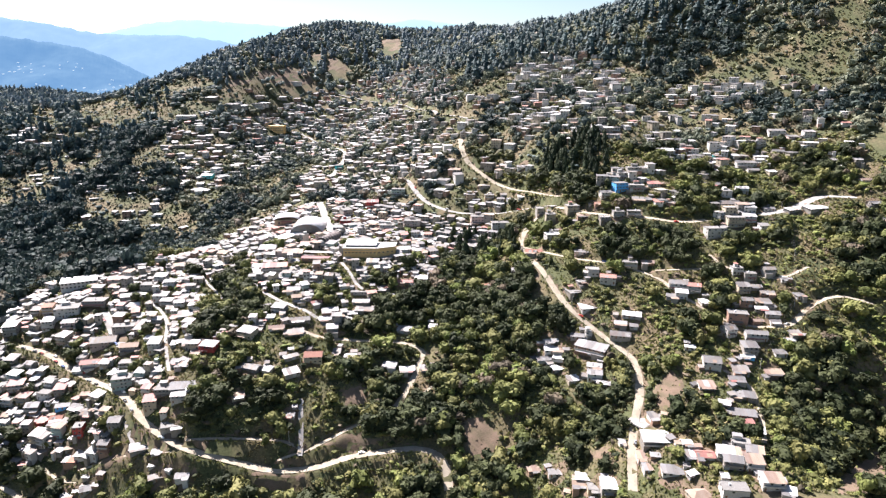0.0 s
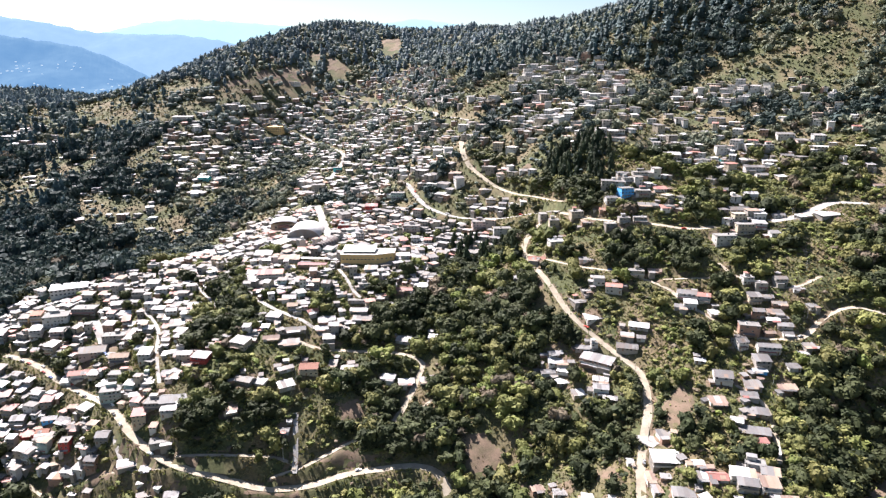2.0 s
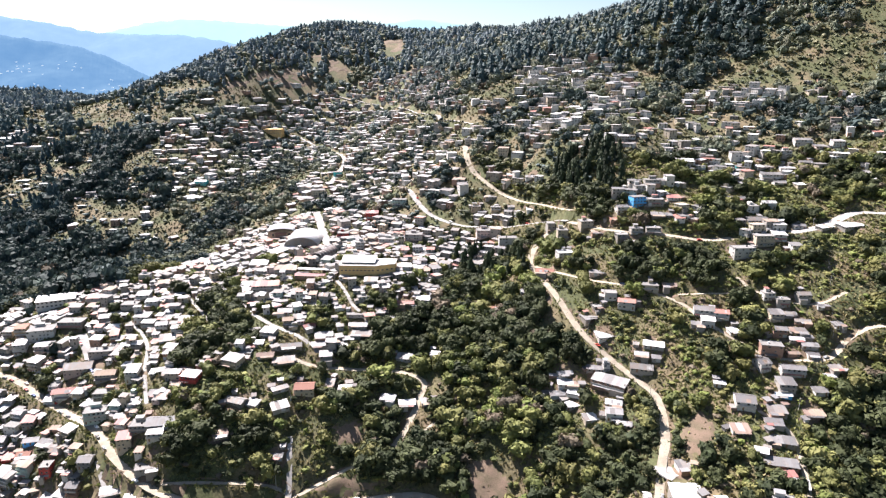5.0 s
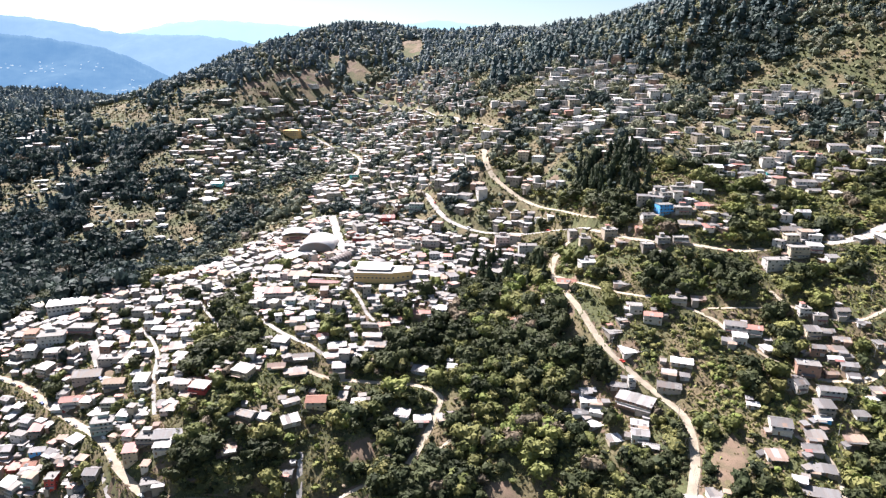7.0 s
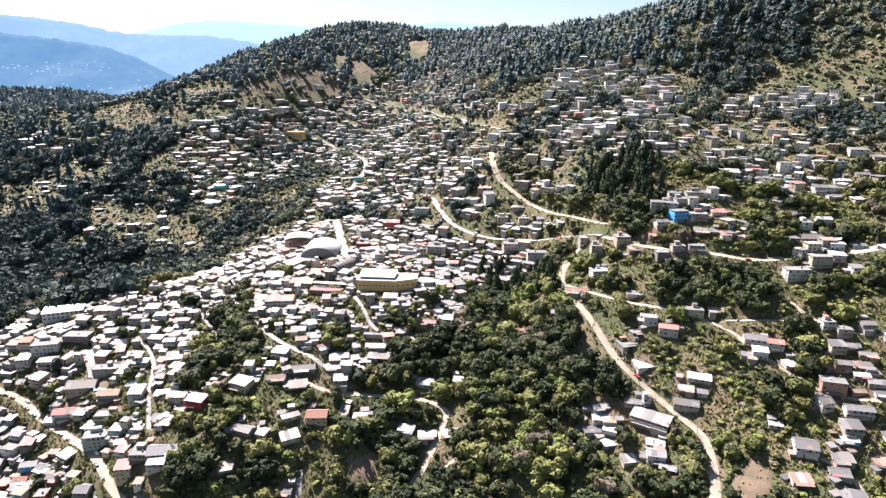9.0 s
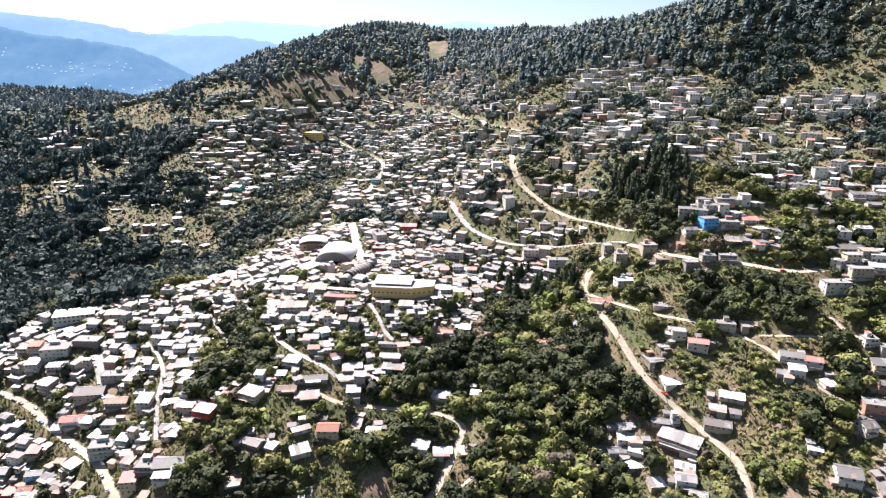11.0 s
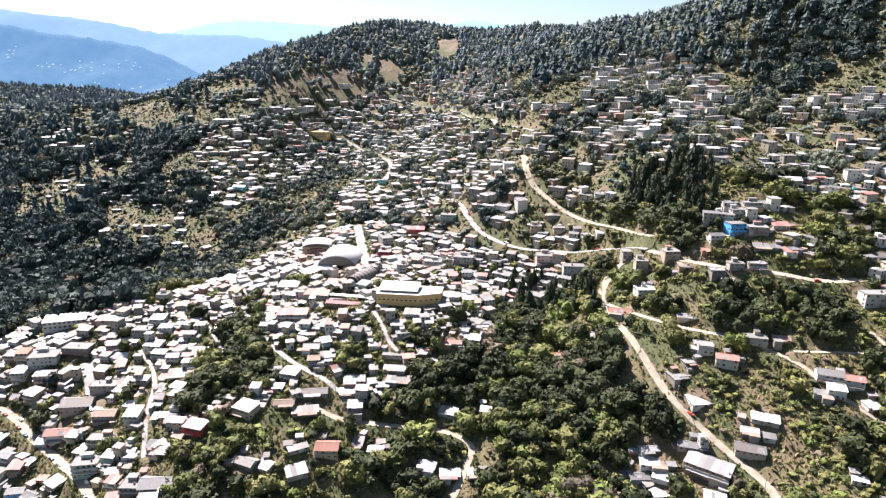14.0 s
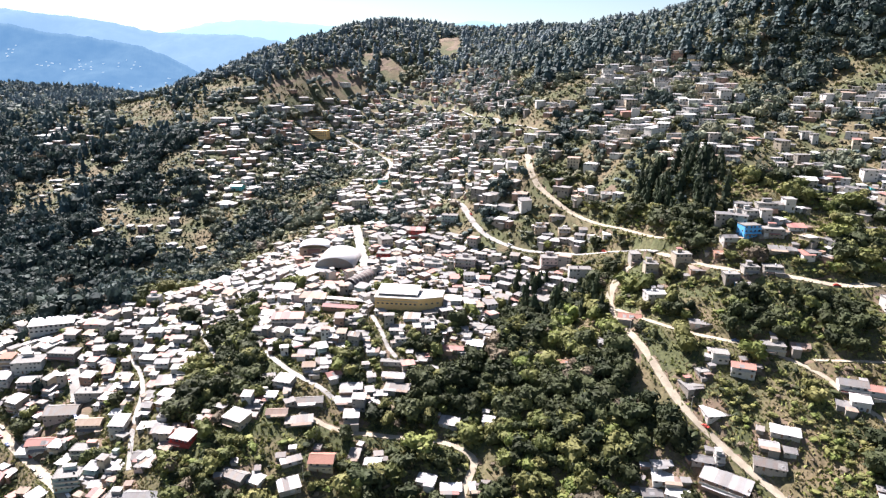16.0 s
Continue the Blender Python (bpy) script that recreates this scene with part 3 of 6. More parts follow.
house(79.3, 519.5, -12, 14.0, 8.6, 1, "cream", "tile", "gable")
house(116.4, 500.0, -8, 11.9, 5.4, 1, "pink", "sheet")
house(92.2, 579.4, 5, 6.5, 8.6, 3, "cement", "slab")
house(99.1, 559.3, 0, 8.6, 8.6, 3, "cream", "slab")
house(117.7, 555.8, 8, 10.8, 8.6, 3, "cream", "slab")
house(35.3, 620.4, 2, 13.0, 10.8, 3, "pink", "slab")
house(56.2, 594.2, 2, 16.2, 8.6, 3, "white", "slab")
house(162.3, 564.1, 14, 11.9, 8.6, 3, "blue", "slab")
house(169.0, 582.3, 10, 10.8, 8.6, 2, "white", "slab")
house(181.2, 588.7, 0, 13.0, 7.6, 2, "cement", "slab")
house(147.9, 558.3, 10, 9.7, 6.5, 2, "white", "sheet")
house(177.0, 562.7, -5, 13.0, 9.7, 2, "cement", "slab")
house(194.2, 567.9, -5, 10.8, 8.6, 1, "white", "red")
house(177.7, 545.7, -8, 16.2, 7.6, 1, "block", "sheet")
house(47.7, 673.4, 0, 15.1, 5.4, 1, "cement", "sheet")
house(30.1, 663.5, 0, 9.7, 7.6, 2, "ochre", "slab")
house(49.6, 655.1, 0, 9.7, 6.5, 2, "ochre", "slab")
house(65.1, 647.2, 0, 8.6, 6.5, 1, "cement", "old")
house(69.4, 692.8, 0, 10.8, 6.5, 1, "cement", "bright")
house(86.7, 673.5, -3, 11.9, 6.5, 1, "white", "sheet")
house(27.3, 787.6, 0, 10.8, 7.6, 2, "cement", "slab")
house(39.1, 773.4, 0, 6.5, 7.6, 3, "white", "slab")
house(141.0, 551.4, 5, 8.6, 5.4, 1, "brick", "tile")
house(146.4, 521.5, 0, 8.6, 4.3, 1, "blue", "bright")
house(124.2, 541.5, 0, 8.6, 5.4, 1, "brick", "rust")
house(141.0, 528.0, 6, 9.0, 7.0, 2, "block", "slab")
house(153.0, 530.0, 0, 9.5, 7.0, 2, "cement", "slab")
house(166.0, 529.0, -6, 11.0, 7.0, 2, "block", "slab")
house(226.1, 500.3, 4, 16.2, 8.6, 3, "white", "slab")
house(246.8, 512.3, 0, 14.0, 8.6, 3, "cream", "slab")
house(261.2, 516.7, -8, 9.7, 8.6, 2, "white", "bright")
house(254.3, 541.8, 0, 17.3, 9.7, 1, "pink", "old")
house(266.7, 501.2, 0, 7.6, 6.5, 2, "white", "sheet")
house(300.8, 616.5, -6, 18.4, 7.6, 2, "white", "sheet")
house(319.8, 626.9, -6, 13.0, 6.5, 1, "white", "bright")
house(300.8, 635.1, 10, 13.0, 6.5, 1, "cement", "bright")
house(337.1, 628.5, -8, 10.8, 6.5, 1, "cement", "sheet")
house(278.3, 637.4, 0, 5.4, 4.3, 1, "turquoise", "sheet")
house(302.2, 603.7, 0, 10.8, 5.4, 1, "white", "sheet")
house(327.5, 649.2, 0, 10.8, 7.6, 2, "white", "slab")
house(352.5, 665.6, -8, 16.2, 8.6, 2, "white", "sheet")
house(362.9, 652.6, 0, 10.8, 7.6, 1, "pink", "sheet")
house(378.9, 652.1, -5, 10.8, 7.6, 2, "white", "white")
house(252.1, 578.7, 0, 16.2, 7.6, 1, "brick", "old")
house(275.4, 566.2, -5, 10.8, 6.5, 2, "white", "bright")
house(324.5, 529.3, 18, 21.6, 9.7, 1, "cement", "bright", "mono")
house(303.6, 528.3, 20, 13.0, 6.5, 1, "cement", "bright")
house(286.5, 535.5, 0, 9.7, 5.4, 1, "white", "sheet")
house(376.5, 599.3, 0, 7.6, 5.4, 1, "cement", "sheet")
house(385.2, 561.3, 0, 9.7, 5.4, 1, "white", "rust")
house(375.6, 530.7, 0, 9.7, 5.4, 1, "cement", "sheet")
house(366.6, 508.8, 0, 8.6, 5.4, 1, "white", "sheet")
house(179.9, 449.9, -16, 13.0, 8.6, 2, "white", "sheet")
house(190.3, 445.4, -16, 9.7, 7.6, 2, "white", "red", "gable")
house(179.1, 439.4, -16, 8.6, 6.5, 2, "white", "bright")
house(172.4, 438.9, -20, 8.6, 5.4, 1, "cement", "sheet")
house(193.5, 432.1, 10, 6.5, 5.4, 1, "white", "bright")
house(225.8, 455.3, 0, 7.6, 6.5, 2, "white", "slab")
house(233.4, 449.7, -5, 8.6, 6.5, 2, "cement", "slab")
house(249.2, 453.0, 0, 8.6, 6.5, 2, "cement", "old")
house(225.0, 440.2, -5, 8.6, 7.6, 2, "cream", "sheet")
house(234.4, 441.1, -8, 8.6, 5.4, 1, "cement", "old")
house(240.4, 434.5, -12, 9.7, 5.4, 1, "brick", "old")
house(222.0, 427.5, -10, 8.6, 6.5, 2, "brick", "sheet")
house(234.2, 426.9, -8, 9.7, 5.4, 1, "cement", "old")
house(210.2, 413.4, -13, 13.0, 8.6, 3, "brick", "slab")
house(229.9, 420.5, -8, 8.6, 5.4, 1, "block", "bright")
house(235.7, 415.2, -10, 9.7, 6.5, 1, "cement", "white")
house(234.7, 408.2, -8, 6.5, 5.4, 1, "white", "sheet")
house(223.6, 411.1, 0, 7.6, 4.3, 1, "brick", "rust")
house(256.3, 443.3, 0, 4.3, 4.3, 1, "white", "sheet")
house(200.5, 403.5, 14, 7.6, 8.6, 2, "white", "sheet", "gable")
house(216.6, 396.9, -10, 14.0, 6.5, 2, "white", "white")
house(208.0, 387.4, -6, 9.7, 8.6, 2, "cement", "sheet")
house(204.1, 381.0, -6, 8.6, 4.3, 1, "blue", "bright")
house(177.5, 374.5, -14, 10.8, 10.8, 2, "white", "sheet", "gable")
house(195.0, 370.0, -10, 9.7, 7.6, 1, "cement", "old")
house(188.8, 362.1, -8, 9.7, 6.5, 1, "cream", "sheet")
house(217.8, 370.9, -5, 10.8, 6.5, 1, "brick", "rust")
house(243.1, 397.2, 0, 7.6, 5.4, 1, "cement", "old")
house(237.3, 392.2, 0, 6.5, 4.3, 1, "white", "bright")
house(227.2, 383.4, 0, 7.6, 5.4, 1, "white", "sheet")
house(261.5, 429.4, 10, 6.5, 5.4, 1, "white", "sheet")
house(169.1, 390.4, -20, 6.5, 3.2, 1, "white", "bright")
house(167.4, 356.0, -5, 9.7, 6.5, 1, "white", "rust")
house(188.2, 348.7, -14, 13.0, 6.5, 1, "block", "sheet")
house(172.0, 339.1, -25, 6.5, 4.3, 1, "cement", "bright")
house(179.7, 332.6, -14, 16.2, 6.5, 1, "brick", "sheet", "mono")
house(180.5, 324.3, 0, 5.4, 4.3, 1, "red", "red")
house(182.8, 316.9, -20, 6.5, 6.5, 1, "white", "bright")
house(165.5, 302.6, -18, 9.7, 6.5, 2, "white", "slab")
house(155.6, 295.0, -15, 11.9, 6.5, 2, "white", "bright")
house(155.2, 288.1, -15, 9.7, 5.4, 2, "block", "sheet")
house(169.8, 294.9, -20, 8.6, 6.5, 2, "cement", "sheet")
house(165.4, 286.5, -10, 8.6, 7.6, 2, "white", "rust")
house(143.6, 297.1, -5, 9.7, 6.5, 1, "white", "red")
house(137.5, 298.6, -5, 7.6, 5.4, 1, "white", "bright")
house(168.7, 273.8, -6, 10.8, 7.6, 2, "white", "rust", "mono")
house(149.1, 271.9, -6, 13.0, 7.6, 2, "white", "slab")
house(133.8, 276.1, 12, 11.9, 7.6, 1, "cream", "rust", "hip")
house(137.1, 306.7, 0, 5.4, 4.3, 1, "cement", "bright")
house(133.5, 287.0, 20, 5.4, 3.2, 1, "white", "bright")
house(124.7, 292.3, -8, 10.8, 6.5, 1, "white", "sheet")
house(175.1, 268.5, -25, 6.5, 5.4, 1, "white", "bright")
house(122.9, 315.6, -4, 15.1, 9.7, 2, "block", "bright")
house(128.7, 335.1, 5, 7.6, 6.5, 1, "white", "sheet")
house(114.7, 309.3, 0, 7.6, 6.5, 1, "pink", "rust")
house(115.5, 299.9, 0, 7.6, 5.4, 1, "white", "white")
house(83.3, 314.1, -8, 10.8, 5.4, 1, "white", "bright")
house(80.9, 311.8, -8, 10.8, 6.5, 1, "brick", "rust")
house(93.3, 300.5, -5, 8.6, 8.6, 2, "cement", "bright")
house(87.1, 305.4, -5, 8.6, 6.5, 1, "ochre", "slab")
house(69.0, 327.3, 0, 9.7, 4.3, 1, "white", "sheet")
house(56.4, 334.9, 10, 7.6, 4.3, 1, "brick", "rust")
house(105.9, 322.9, 0, 3.2, 4.3, 1, "white", "bright")
house(-174.7, 426.3, -12, 11.9, 8.6, 2, "red", "white")
house(-150.4, 441.2, -22, 13.0, 9.7, 2, "cream", "sheet", "mono")
house(-96.9, 423.9, 4, 13.0, 9.7, 2, "cream", "tile", "gable")
house(-113.1, 420.9, 32, 10.8, 4.3, 1, "cement", "old")
house(-139.0, 409.1, -20, 13.0, 7.6, 1, "block", "old", "gable")
house(-128.7, 408.3, -18, 9.7, 6.5, 1, "white", "sheet")
house(-110.6, 408.6, 28, 10.8, 8.6, 1, "cement", "white", "mono")
house(-184.5, 397.8, 10, 17.3, 11.9, 1, "cement", "white")
house(-184.7, 388.2, 8, 9.7, 6.5, 2, "white", "sheet")
house(-142.8, 386.5, 20, 8.6, 6.5, 1, "ochre", "rust")
house(-40.2, 423.6, -10, 9.7, 6.5, 1, "white", "white")
house(-26.9, 420.2, 5, 10.8, 5.4, 1, "cement", "bright")
house(-13.8, 420.3, 10, 6.5, 4.3, 1, "cement", "sheet")
house(-106.1, 379.0, 0, 7.6, 5.4, 1, "block", "sheet")
house(-185.5, 374.0, 16, 14.0, 7.6, 1, "cement", "slab")
house(-205.4, 389.3, 12, 8.6, 8.6, 3, "cream", "red", "mono")
house(-198.6, 397.0, 5, 10.8, 9.7, 2, "cement", "slab")
house(-31.1, 461.2, -10, 10.8, 7.6, 1, "cement", "white")
house(-8.4, 462.8, -10, 6.5, 5.4, 1, "white", "bright")
house(-169.8, 347.5, 5, 8.6, 6.5, 1, "white", "white")
house(-238.0, 355.3, 20, 9.7, 7.6, 1, "cement", "white")
house(-252.8, 356.0, 20, 8.6, 4.3, 1, "white", "sheet")
house(-186.6, 349.2, 25, 11.9, 4.3, 1, "block", "old")
house(-191.0, 360.4, 10, 6.5, 4.3, 1, "white", "sheet")
house(-275.3, 581.0, 5, 9.7, 7.6, 3, "white", "slab")
house(-259.9, 544.2, 5, 10.8, 8.6, 2, "white", "white")
house(-265.8, 531.8, 5, 13.0, 9.7, 2, "cement", "slab")
house(-248.3, 515.1, 0, 11.9, 8.6, 2, "white", "sheet")
house(-302.4, 545.1, 8, 13.0, 7.6, 2, "pink", "red")
house(-226.0, 500.0, 10, 8.6, 7.6, 2, "white", "white")
house(-224.7, 445.7, 8, 8.6, 10.8, 3, "white", "white")
house(-214.5, 484.1, 15, 13.0, 8.6, 1, "white", "white")
house(-224.2, 481.9, 0, 5.4, 5.4, 1, "cream", "red")
house(-209.8, 491.5, 10, 9.7, 5.4, 2, "white", "sheet")
house(-266.1, 481.0, 8, 17.3, 8.6, 2, "cement", "slab")
house(-276.9, 467.8, 12, 19.4, 13.0, 2, "cement", "old")
house(-326.9, 506.5, 15, 19.4, 13.0, 3, "white", "slab")
house(-307.9, 516.6, 2, 19.4, 10.8, 2, "cement", "slab")
house(-346.8, 511.0, 10, 8.6, 7.6, 3, "ochre", "tile")
house(-337.0, 493.1, 12, 8.6, 8.6, 3, "white", "white")
house(-369.8, 493.6, 10, 10.8, 10.8, 3, "cement", "sheet")
house(-317.8, 492.5, 10, 13.0, 7.6, 2, "pink", "white")
house(-237.9, 416.1, 15, 14.0, 9.7, 3, "mint", "slab")
house(-277.7, 446.9, 12, 15.1, 8.6, 2, "white", "red")
house(-285.9, 444.5, 12, 9.7, 8.6, 1, "white", "white")
house(-249.7, 454.8, 8, 14.0, 8.6, 2, "cement", "rust")
house(-241.7, 436.9, 6, 15.1, 7.6, 2, "block", "slab")
house(-205.1, 366.7, 22, 13.0, 6.5, 1, "cement", "white")
house(-258.0, 376.5, -4, 9.7, 11.9, 1, "brick", "tile", "mono")
house(-251.0, 376.2, -4, 8.6, 8.6, 1, "white", "white")
house(-331.4, 435.0, 14, 10.8, 8.6, 2, "cement", "red")
house(-284.7, 414.9, 14, 9.7, 6.5, 1, "blue", "white")
house(-296.1, 406.5, 10, 8.6, 7.6, 1, "red", "red")
house(-285.1, 406.3, 8, 8.6, 7.6, 1, "cream", "tile")
house(-258.7, 388.6, 8, 6.5, 7.6, 3, "red", "slab")
house(-133.4, 474.0, -12, 10.8, 8.6, 2, "cement", "white")
house(-115.0, 462.3, 12, 16.2, 7.6, 1, "block", "old")
house(-93.0, 477.3, 10, 13.0, 6.5, 1, "white", "white")
house(-95.0, 466.9, 12, 9.7, 6.5, 1, "cement", "white")
house(-87.8, 455.2, 8, 8.6, 7.6, 2, "cement", "white")
house(-70.5, 429.5, 0, 8.6, 5.4, 1, "cement", "white")
house(-81.1, 432.7, 0, 5.4, 7.6, 1, "block", "old")
house(-116.3, 446.7, 15, 15.1, 6.5, 1, "cement", "old")
house(-130.0, 449.4, 10, 11.9, 6.5, 1, "ochre", "rust")
house(-68.6, 489.5, 0, 14.0, 6.5, 1, "cement", "white")
house(-64.8, 480.1, -4, 15.1, 6.5, 1, "block", "old")
house(-71.6, 500.1, 0, 14.0, 6.5, 1, "cement", "slab")
house(-33.8, 515.6, -3, 15.1, 6.5, 1, "cream", "red")
house(-19.0, 519.7, -10, 10.8, 7.6, 1, "white", "bright")
house(-169.4, 529.0, 8, 9.7, 8.6, 2, "white", "slab")
house(-176.0, 561.3, 5, 9.7, 7.6, 1, "cement", "white")
house(-153.4, 541.1, 8, 21.6, 9.7, 3, "cement", "red")
house(-128.3, 504.0, 5, 10.8, 8.6, 1, "white", "white")
house(-143.9, 574.9, -4, 19.4, 9.7, 2, "cement", "rust")
house(-176.9, 603.6, 3, 16.2, 11.9, 2, "cement", "white")
house(-119.0, 559.7, -5, 27.0, 6.5, 1, "brick", "red", "gable")
house(-135.3, 608.1, -4, 17.3, 8.6, 1, "cream", "red", "gable")
house(-63.8, 539.7, 0, 10.8, 8.6, 1, "white", "white")
house(-111.7, 701.2, 25, 10.8, 17.3, 3, "cement", "slab")
house(-80.7, 706.6, 0, 13.0, 10.8, 3, "red", "red")
house(-107.4, 671.2, 0, 11.9, 10.8, 2, "red", "slab")
house(-83.3, 617.2, 0, 7.6, 7.6, 3, "white", "slab")
house(-31.7, 630.9, -3, 16.2, 9.7, 3, "pink", "slab")
house(-58.2, 629.9, -3, 15.1, 8.6, 2, "white", "slab")
house(-165.3, 832.2, 10, 17.3, 13.0, 4, "cream", "slab")
house(-152.2, 911.2, 0, 10.8, 8.6, 2, "turquoise", "slab")
house(-362.1, 953.2, -5, 17.3, 9.7, 2, "turquoise", "sheet")
house(-51.4, 712.1, -5, 15.1, 8.6, 3, "mint", "slab")


# sheds and lean-tos beside the hillside houses
for hx, hy, hr in list(TAKEN):
    for k in range(rnd.randrange(0, 3)):
        ang, gap = rnd.uniform(-0.6, 3.7), hr * 0.62 + rnd.uniform(2.0, 4.5)
        sx, sy = hx + math.cos(ang) * gap, hy + math.sin(ang) * gap
        dist, _ = road_near(np.array([sx]), np.array([sy]))
        if dist[0] < 2.0 or any((sx - a) ** 2 + (sy - b) ** 2 < (c * 0.62 + 1.4) ** 2 for a, b, c in TAKEN):
            continue
        roof = rnd.choice(("sheet", "sheet", "white", "white", "old", "rust"))
        house(sx, sy, rnd.uniform(-25, 25), rnd.uniform(2.8, 5.2), rnd.uniform(2.4, 3.8), 1, rnd.choice(("block", "cement", "white", "brick")), roof, "mono", "small shed under " + ROOF_WORDS[roof] + " beside a house", name="shed", group="sheds by the houses", full=False)


# ---- the large buildings of the centre and the far quarters ----
def arch_shell(L, W, h, rise, thick, n=20):
    """A barrel roof along y."""
    v, f = [], []
    for k in range(n + 1):
        a = math.pi * k / n
        x, z = -W / 2 * math.cos(a), h + rise * math.sin(a)
        for yy in (-L / 2, L / 2):
            v += [(x, yy, z), (x * (1 - thick / W), yy, z - thick)]
    for k in range(n):
        a = 4 * k
        f += [(a, a + 4, a + 6, a + 2), (a + 1, a + 3, a + 7, a + 5), (a, a + 1, a + 5, a + 4), (a + 2, a + 6, a + 7, a + 3)]
    return v, f


def site(name, x, y, turn, label, category, r, lift=0.0):
    ob = new(name)
    ob.matrix_world = pose(x, y, z_at(x, y) + lift, 0, 0, turn) @ Matrix.Diagonal((1.15, 1.15, 1, 1))
    TAKEN.append((x, y, r))
    return tagged(ob, label, category)


def arch_hall(x, y, turn, L, W, h, rise):
    ob = site("sports_hall", x, y, turn, "large open hall under a white barrel-vaulted sheet roof", "hall", W * 0.62)
    v, f = arch_shell(L, W, h, rise, 0.5)
    part("roof", mesh_from("roof", v, f, [ROOF["bright"]], smooth=True), ob, "white curved sheet roof")
    n = 12
    gable = [(-W / 2 * math.cos(math.pi * k / n) * 0.97, L / 2 - 0.5, h + rise * 0.96 * math.sin(math.pi * k / n)) for k in range(n + 1)]
    part("back_gable", mesh_from("back_gable", gable + [(x1, y1 + 0.25, z1) for x1, y1, z1 in gable], [tuple(range(n + 1)), tuple(range(2 * n + 1, n, -1))], [M["steel"]]), ob)
    low = [(-W / 2 * math.cos(math.pi * k / n) * 0.97, -L / 2 + 1.2, h + rise * 0.96 * math.sin(math.pi * k / n)) for k in range(n + 1)]
    part("front_gable", mesh_from("front_gable", low + [(x1, y1 + 0.25, z1) for x1, y1, z1 in low], [tuple(range(n + 1)), tuple(range(2 * n + 1, n, -1))], [ROOF["old"]]), ob)
    post = Boxes().box(-0.25, -0.25, -4, 0.25, 0.25, h + 0.3).mesh("column", [M["concrete"]])
    for sx in (-1, 1):
        for k in range(6):
            part("column", post, ob).matrix_local = pose(sx * (W / 2 - 0.6), -L / 2 + 0.8 + k * (L - 1.6) / 5, 0)
    part("back_wall", Boxes().box(-W / 2, L / 2 - 1, -4, W / 2, L / 2 - 0.7, h).mesh("back_wall", [WALL["cement"]]), ob)
    part("floor_slab", Boxes().box(-W / 2, -L / 2, -4, W / 2, L / 2, 0.1).mesh("floor_slab", [M["concrete"]]), ob)
    return ob


arch_hall(-147.0, 662.0, 3, 34, 30, 4.0, 9.5)

ob = site("canopy", -160.0, 641.0, -32, "long white sheet canopy on concrete posts beside the hall", "canopy", 10)
TAKEN += [(-154.0, 650.0, 9), (-167.0, 630.0, 9)]
part("roof", Boxes().slope(-6.5, -17, 6.5, 17, 4.6, 6.4, 0.12).mesh("roof", [ROOF["bright"]]), ob)
post = Boxes().box(-0.2, -0.2, -5, 0.2, 0.2, 5.0).mesh("post", [M["concrete"]])
for sx in (-6, 6):
    for k in range(6):
        part("post", post, ob).matrix_local = pose(sx, -16 + k * 6.4, -0.4 + k * 0.33)
part("back_wall", Boxes().box(-6.3, 15.5, -5, 6.3, 15.8, 6.2).mesh("back_wall", [WALL["white"]]), ob)

ob = site("assembly_hall", -182.4, 709.5, 10, "brick hall with a rounded white roof and a curved front", "hall", 11)
part("wall", Boxes().box(-12, -9, -4, 12, 10, 7.0).mesh("wall", [WALL["ochre"]]), ob)
v, f = arch_shell(21, 25, 7.0, 4.2, 0.4)
part("roof", mesh_from("roof", v, f, [ROOF["bright"]], smooth=True), ob)
part("porch", Boxes().box(-5, -12, -4, 5, -9, 6).mesh("porch", [WALL["brick"]]), ob)
part("porch_roof", Boxes().box(-5.4, -12.4, 6, 5.4, -9, 6.4).mesh("porch_roof", [ROOF["red"]]), ob)
for q in (-7.4, 7.4):
    part("window", WINDOW, ob).matrix_local = pose(q, -9.02, 4, 0, 0, 0) @ Matrix.Diagonal((1.6, 1, 2.0, 1))

ob = site("church", -113.4, 599.6, -22, "church with a brown ribbed barrel roof and two grey domes", "church", 9)
part("wall", Boxes().box(-4.6, -12, -4, 4.6, 13, 5).mesh("wall", [WALL["cement"]]), ob)
v, f = arch_shell(25, 9.6, 5, 4.2, 0.4)
vault = part("roof", mesh_from("roof", v, f, [mat("vault_brown", (0.13, 0.105, 0.1), 0.7, vary=0.2, scale=0.4, fine=3)], smooth=True), ob, "brown barrel vault")
rib_v, rib_f = arch_shell(0.5, 10.0, 5.05, 4.35, 0.35)
rib = mesh_from("rib", rib_v, rib_f, [M["concrete"]])
for k in range(7):
    part("rib", rib, vault).matrix_local = pose(0, -11.8 + k * 3.95, 0)


def dome(parent, x, y, z, r, material):
    bm = bmesh.new()
    bmesh.ops.create_uvsphere(bm, u_segments=18, v_segments=10, radius=r)
    bmesh.ops.delete(bm, geom=[q for q in bm.verts if q.co.z < -0.2 * r], context="VERTS")
    bmesh.ops.create_cone(bm, cap_ends=True, segments=18, radius1=r * 1.05, radius2=r * 1.05, depth=1.2, matrix=Matrix.Translation((0, 0, -0.5)))
    bmesh.ops.create_cone(bm, cap_ends=True, segments=8, radius1=0.35, radius2=0.2, depth=1.0, matrix=Matrix.Translation((0, 0, r + 0.3)))
    me = bpy.data.meshes.new("dome")
    bm.to_mesh(me)
    bm.free()
    me.materials.append(material)
    me.polygons.foreach_set("use_smooth", np.ones(len(me.polygons), bool))
    part("dome", me, parent, "weathered grey dome").matrix_local = pose(x, y, z)


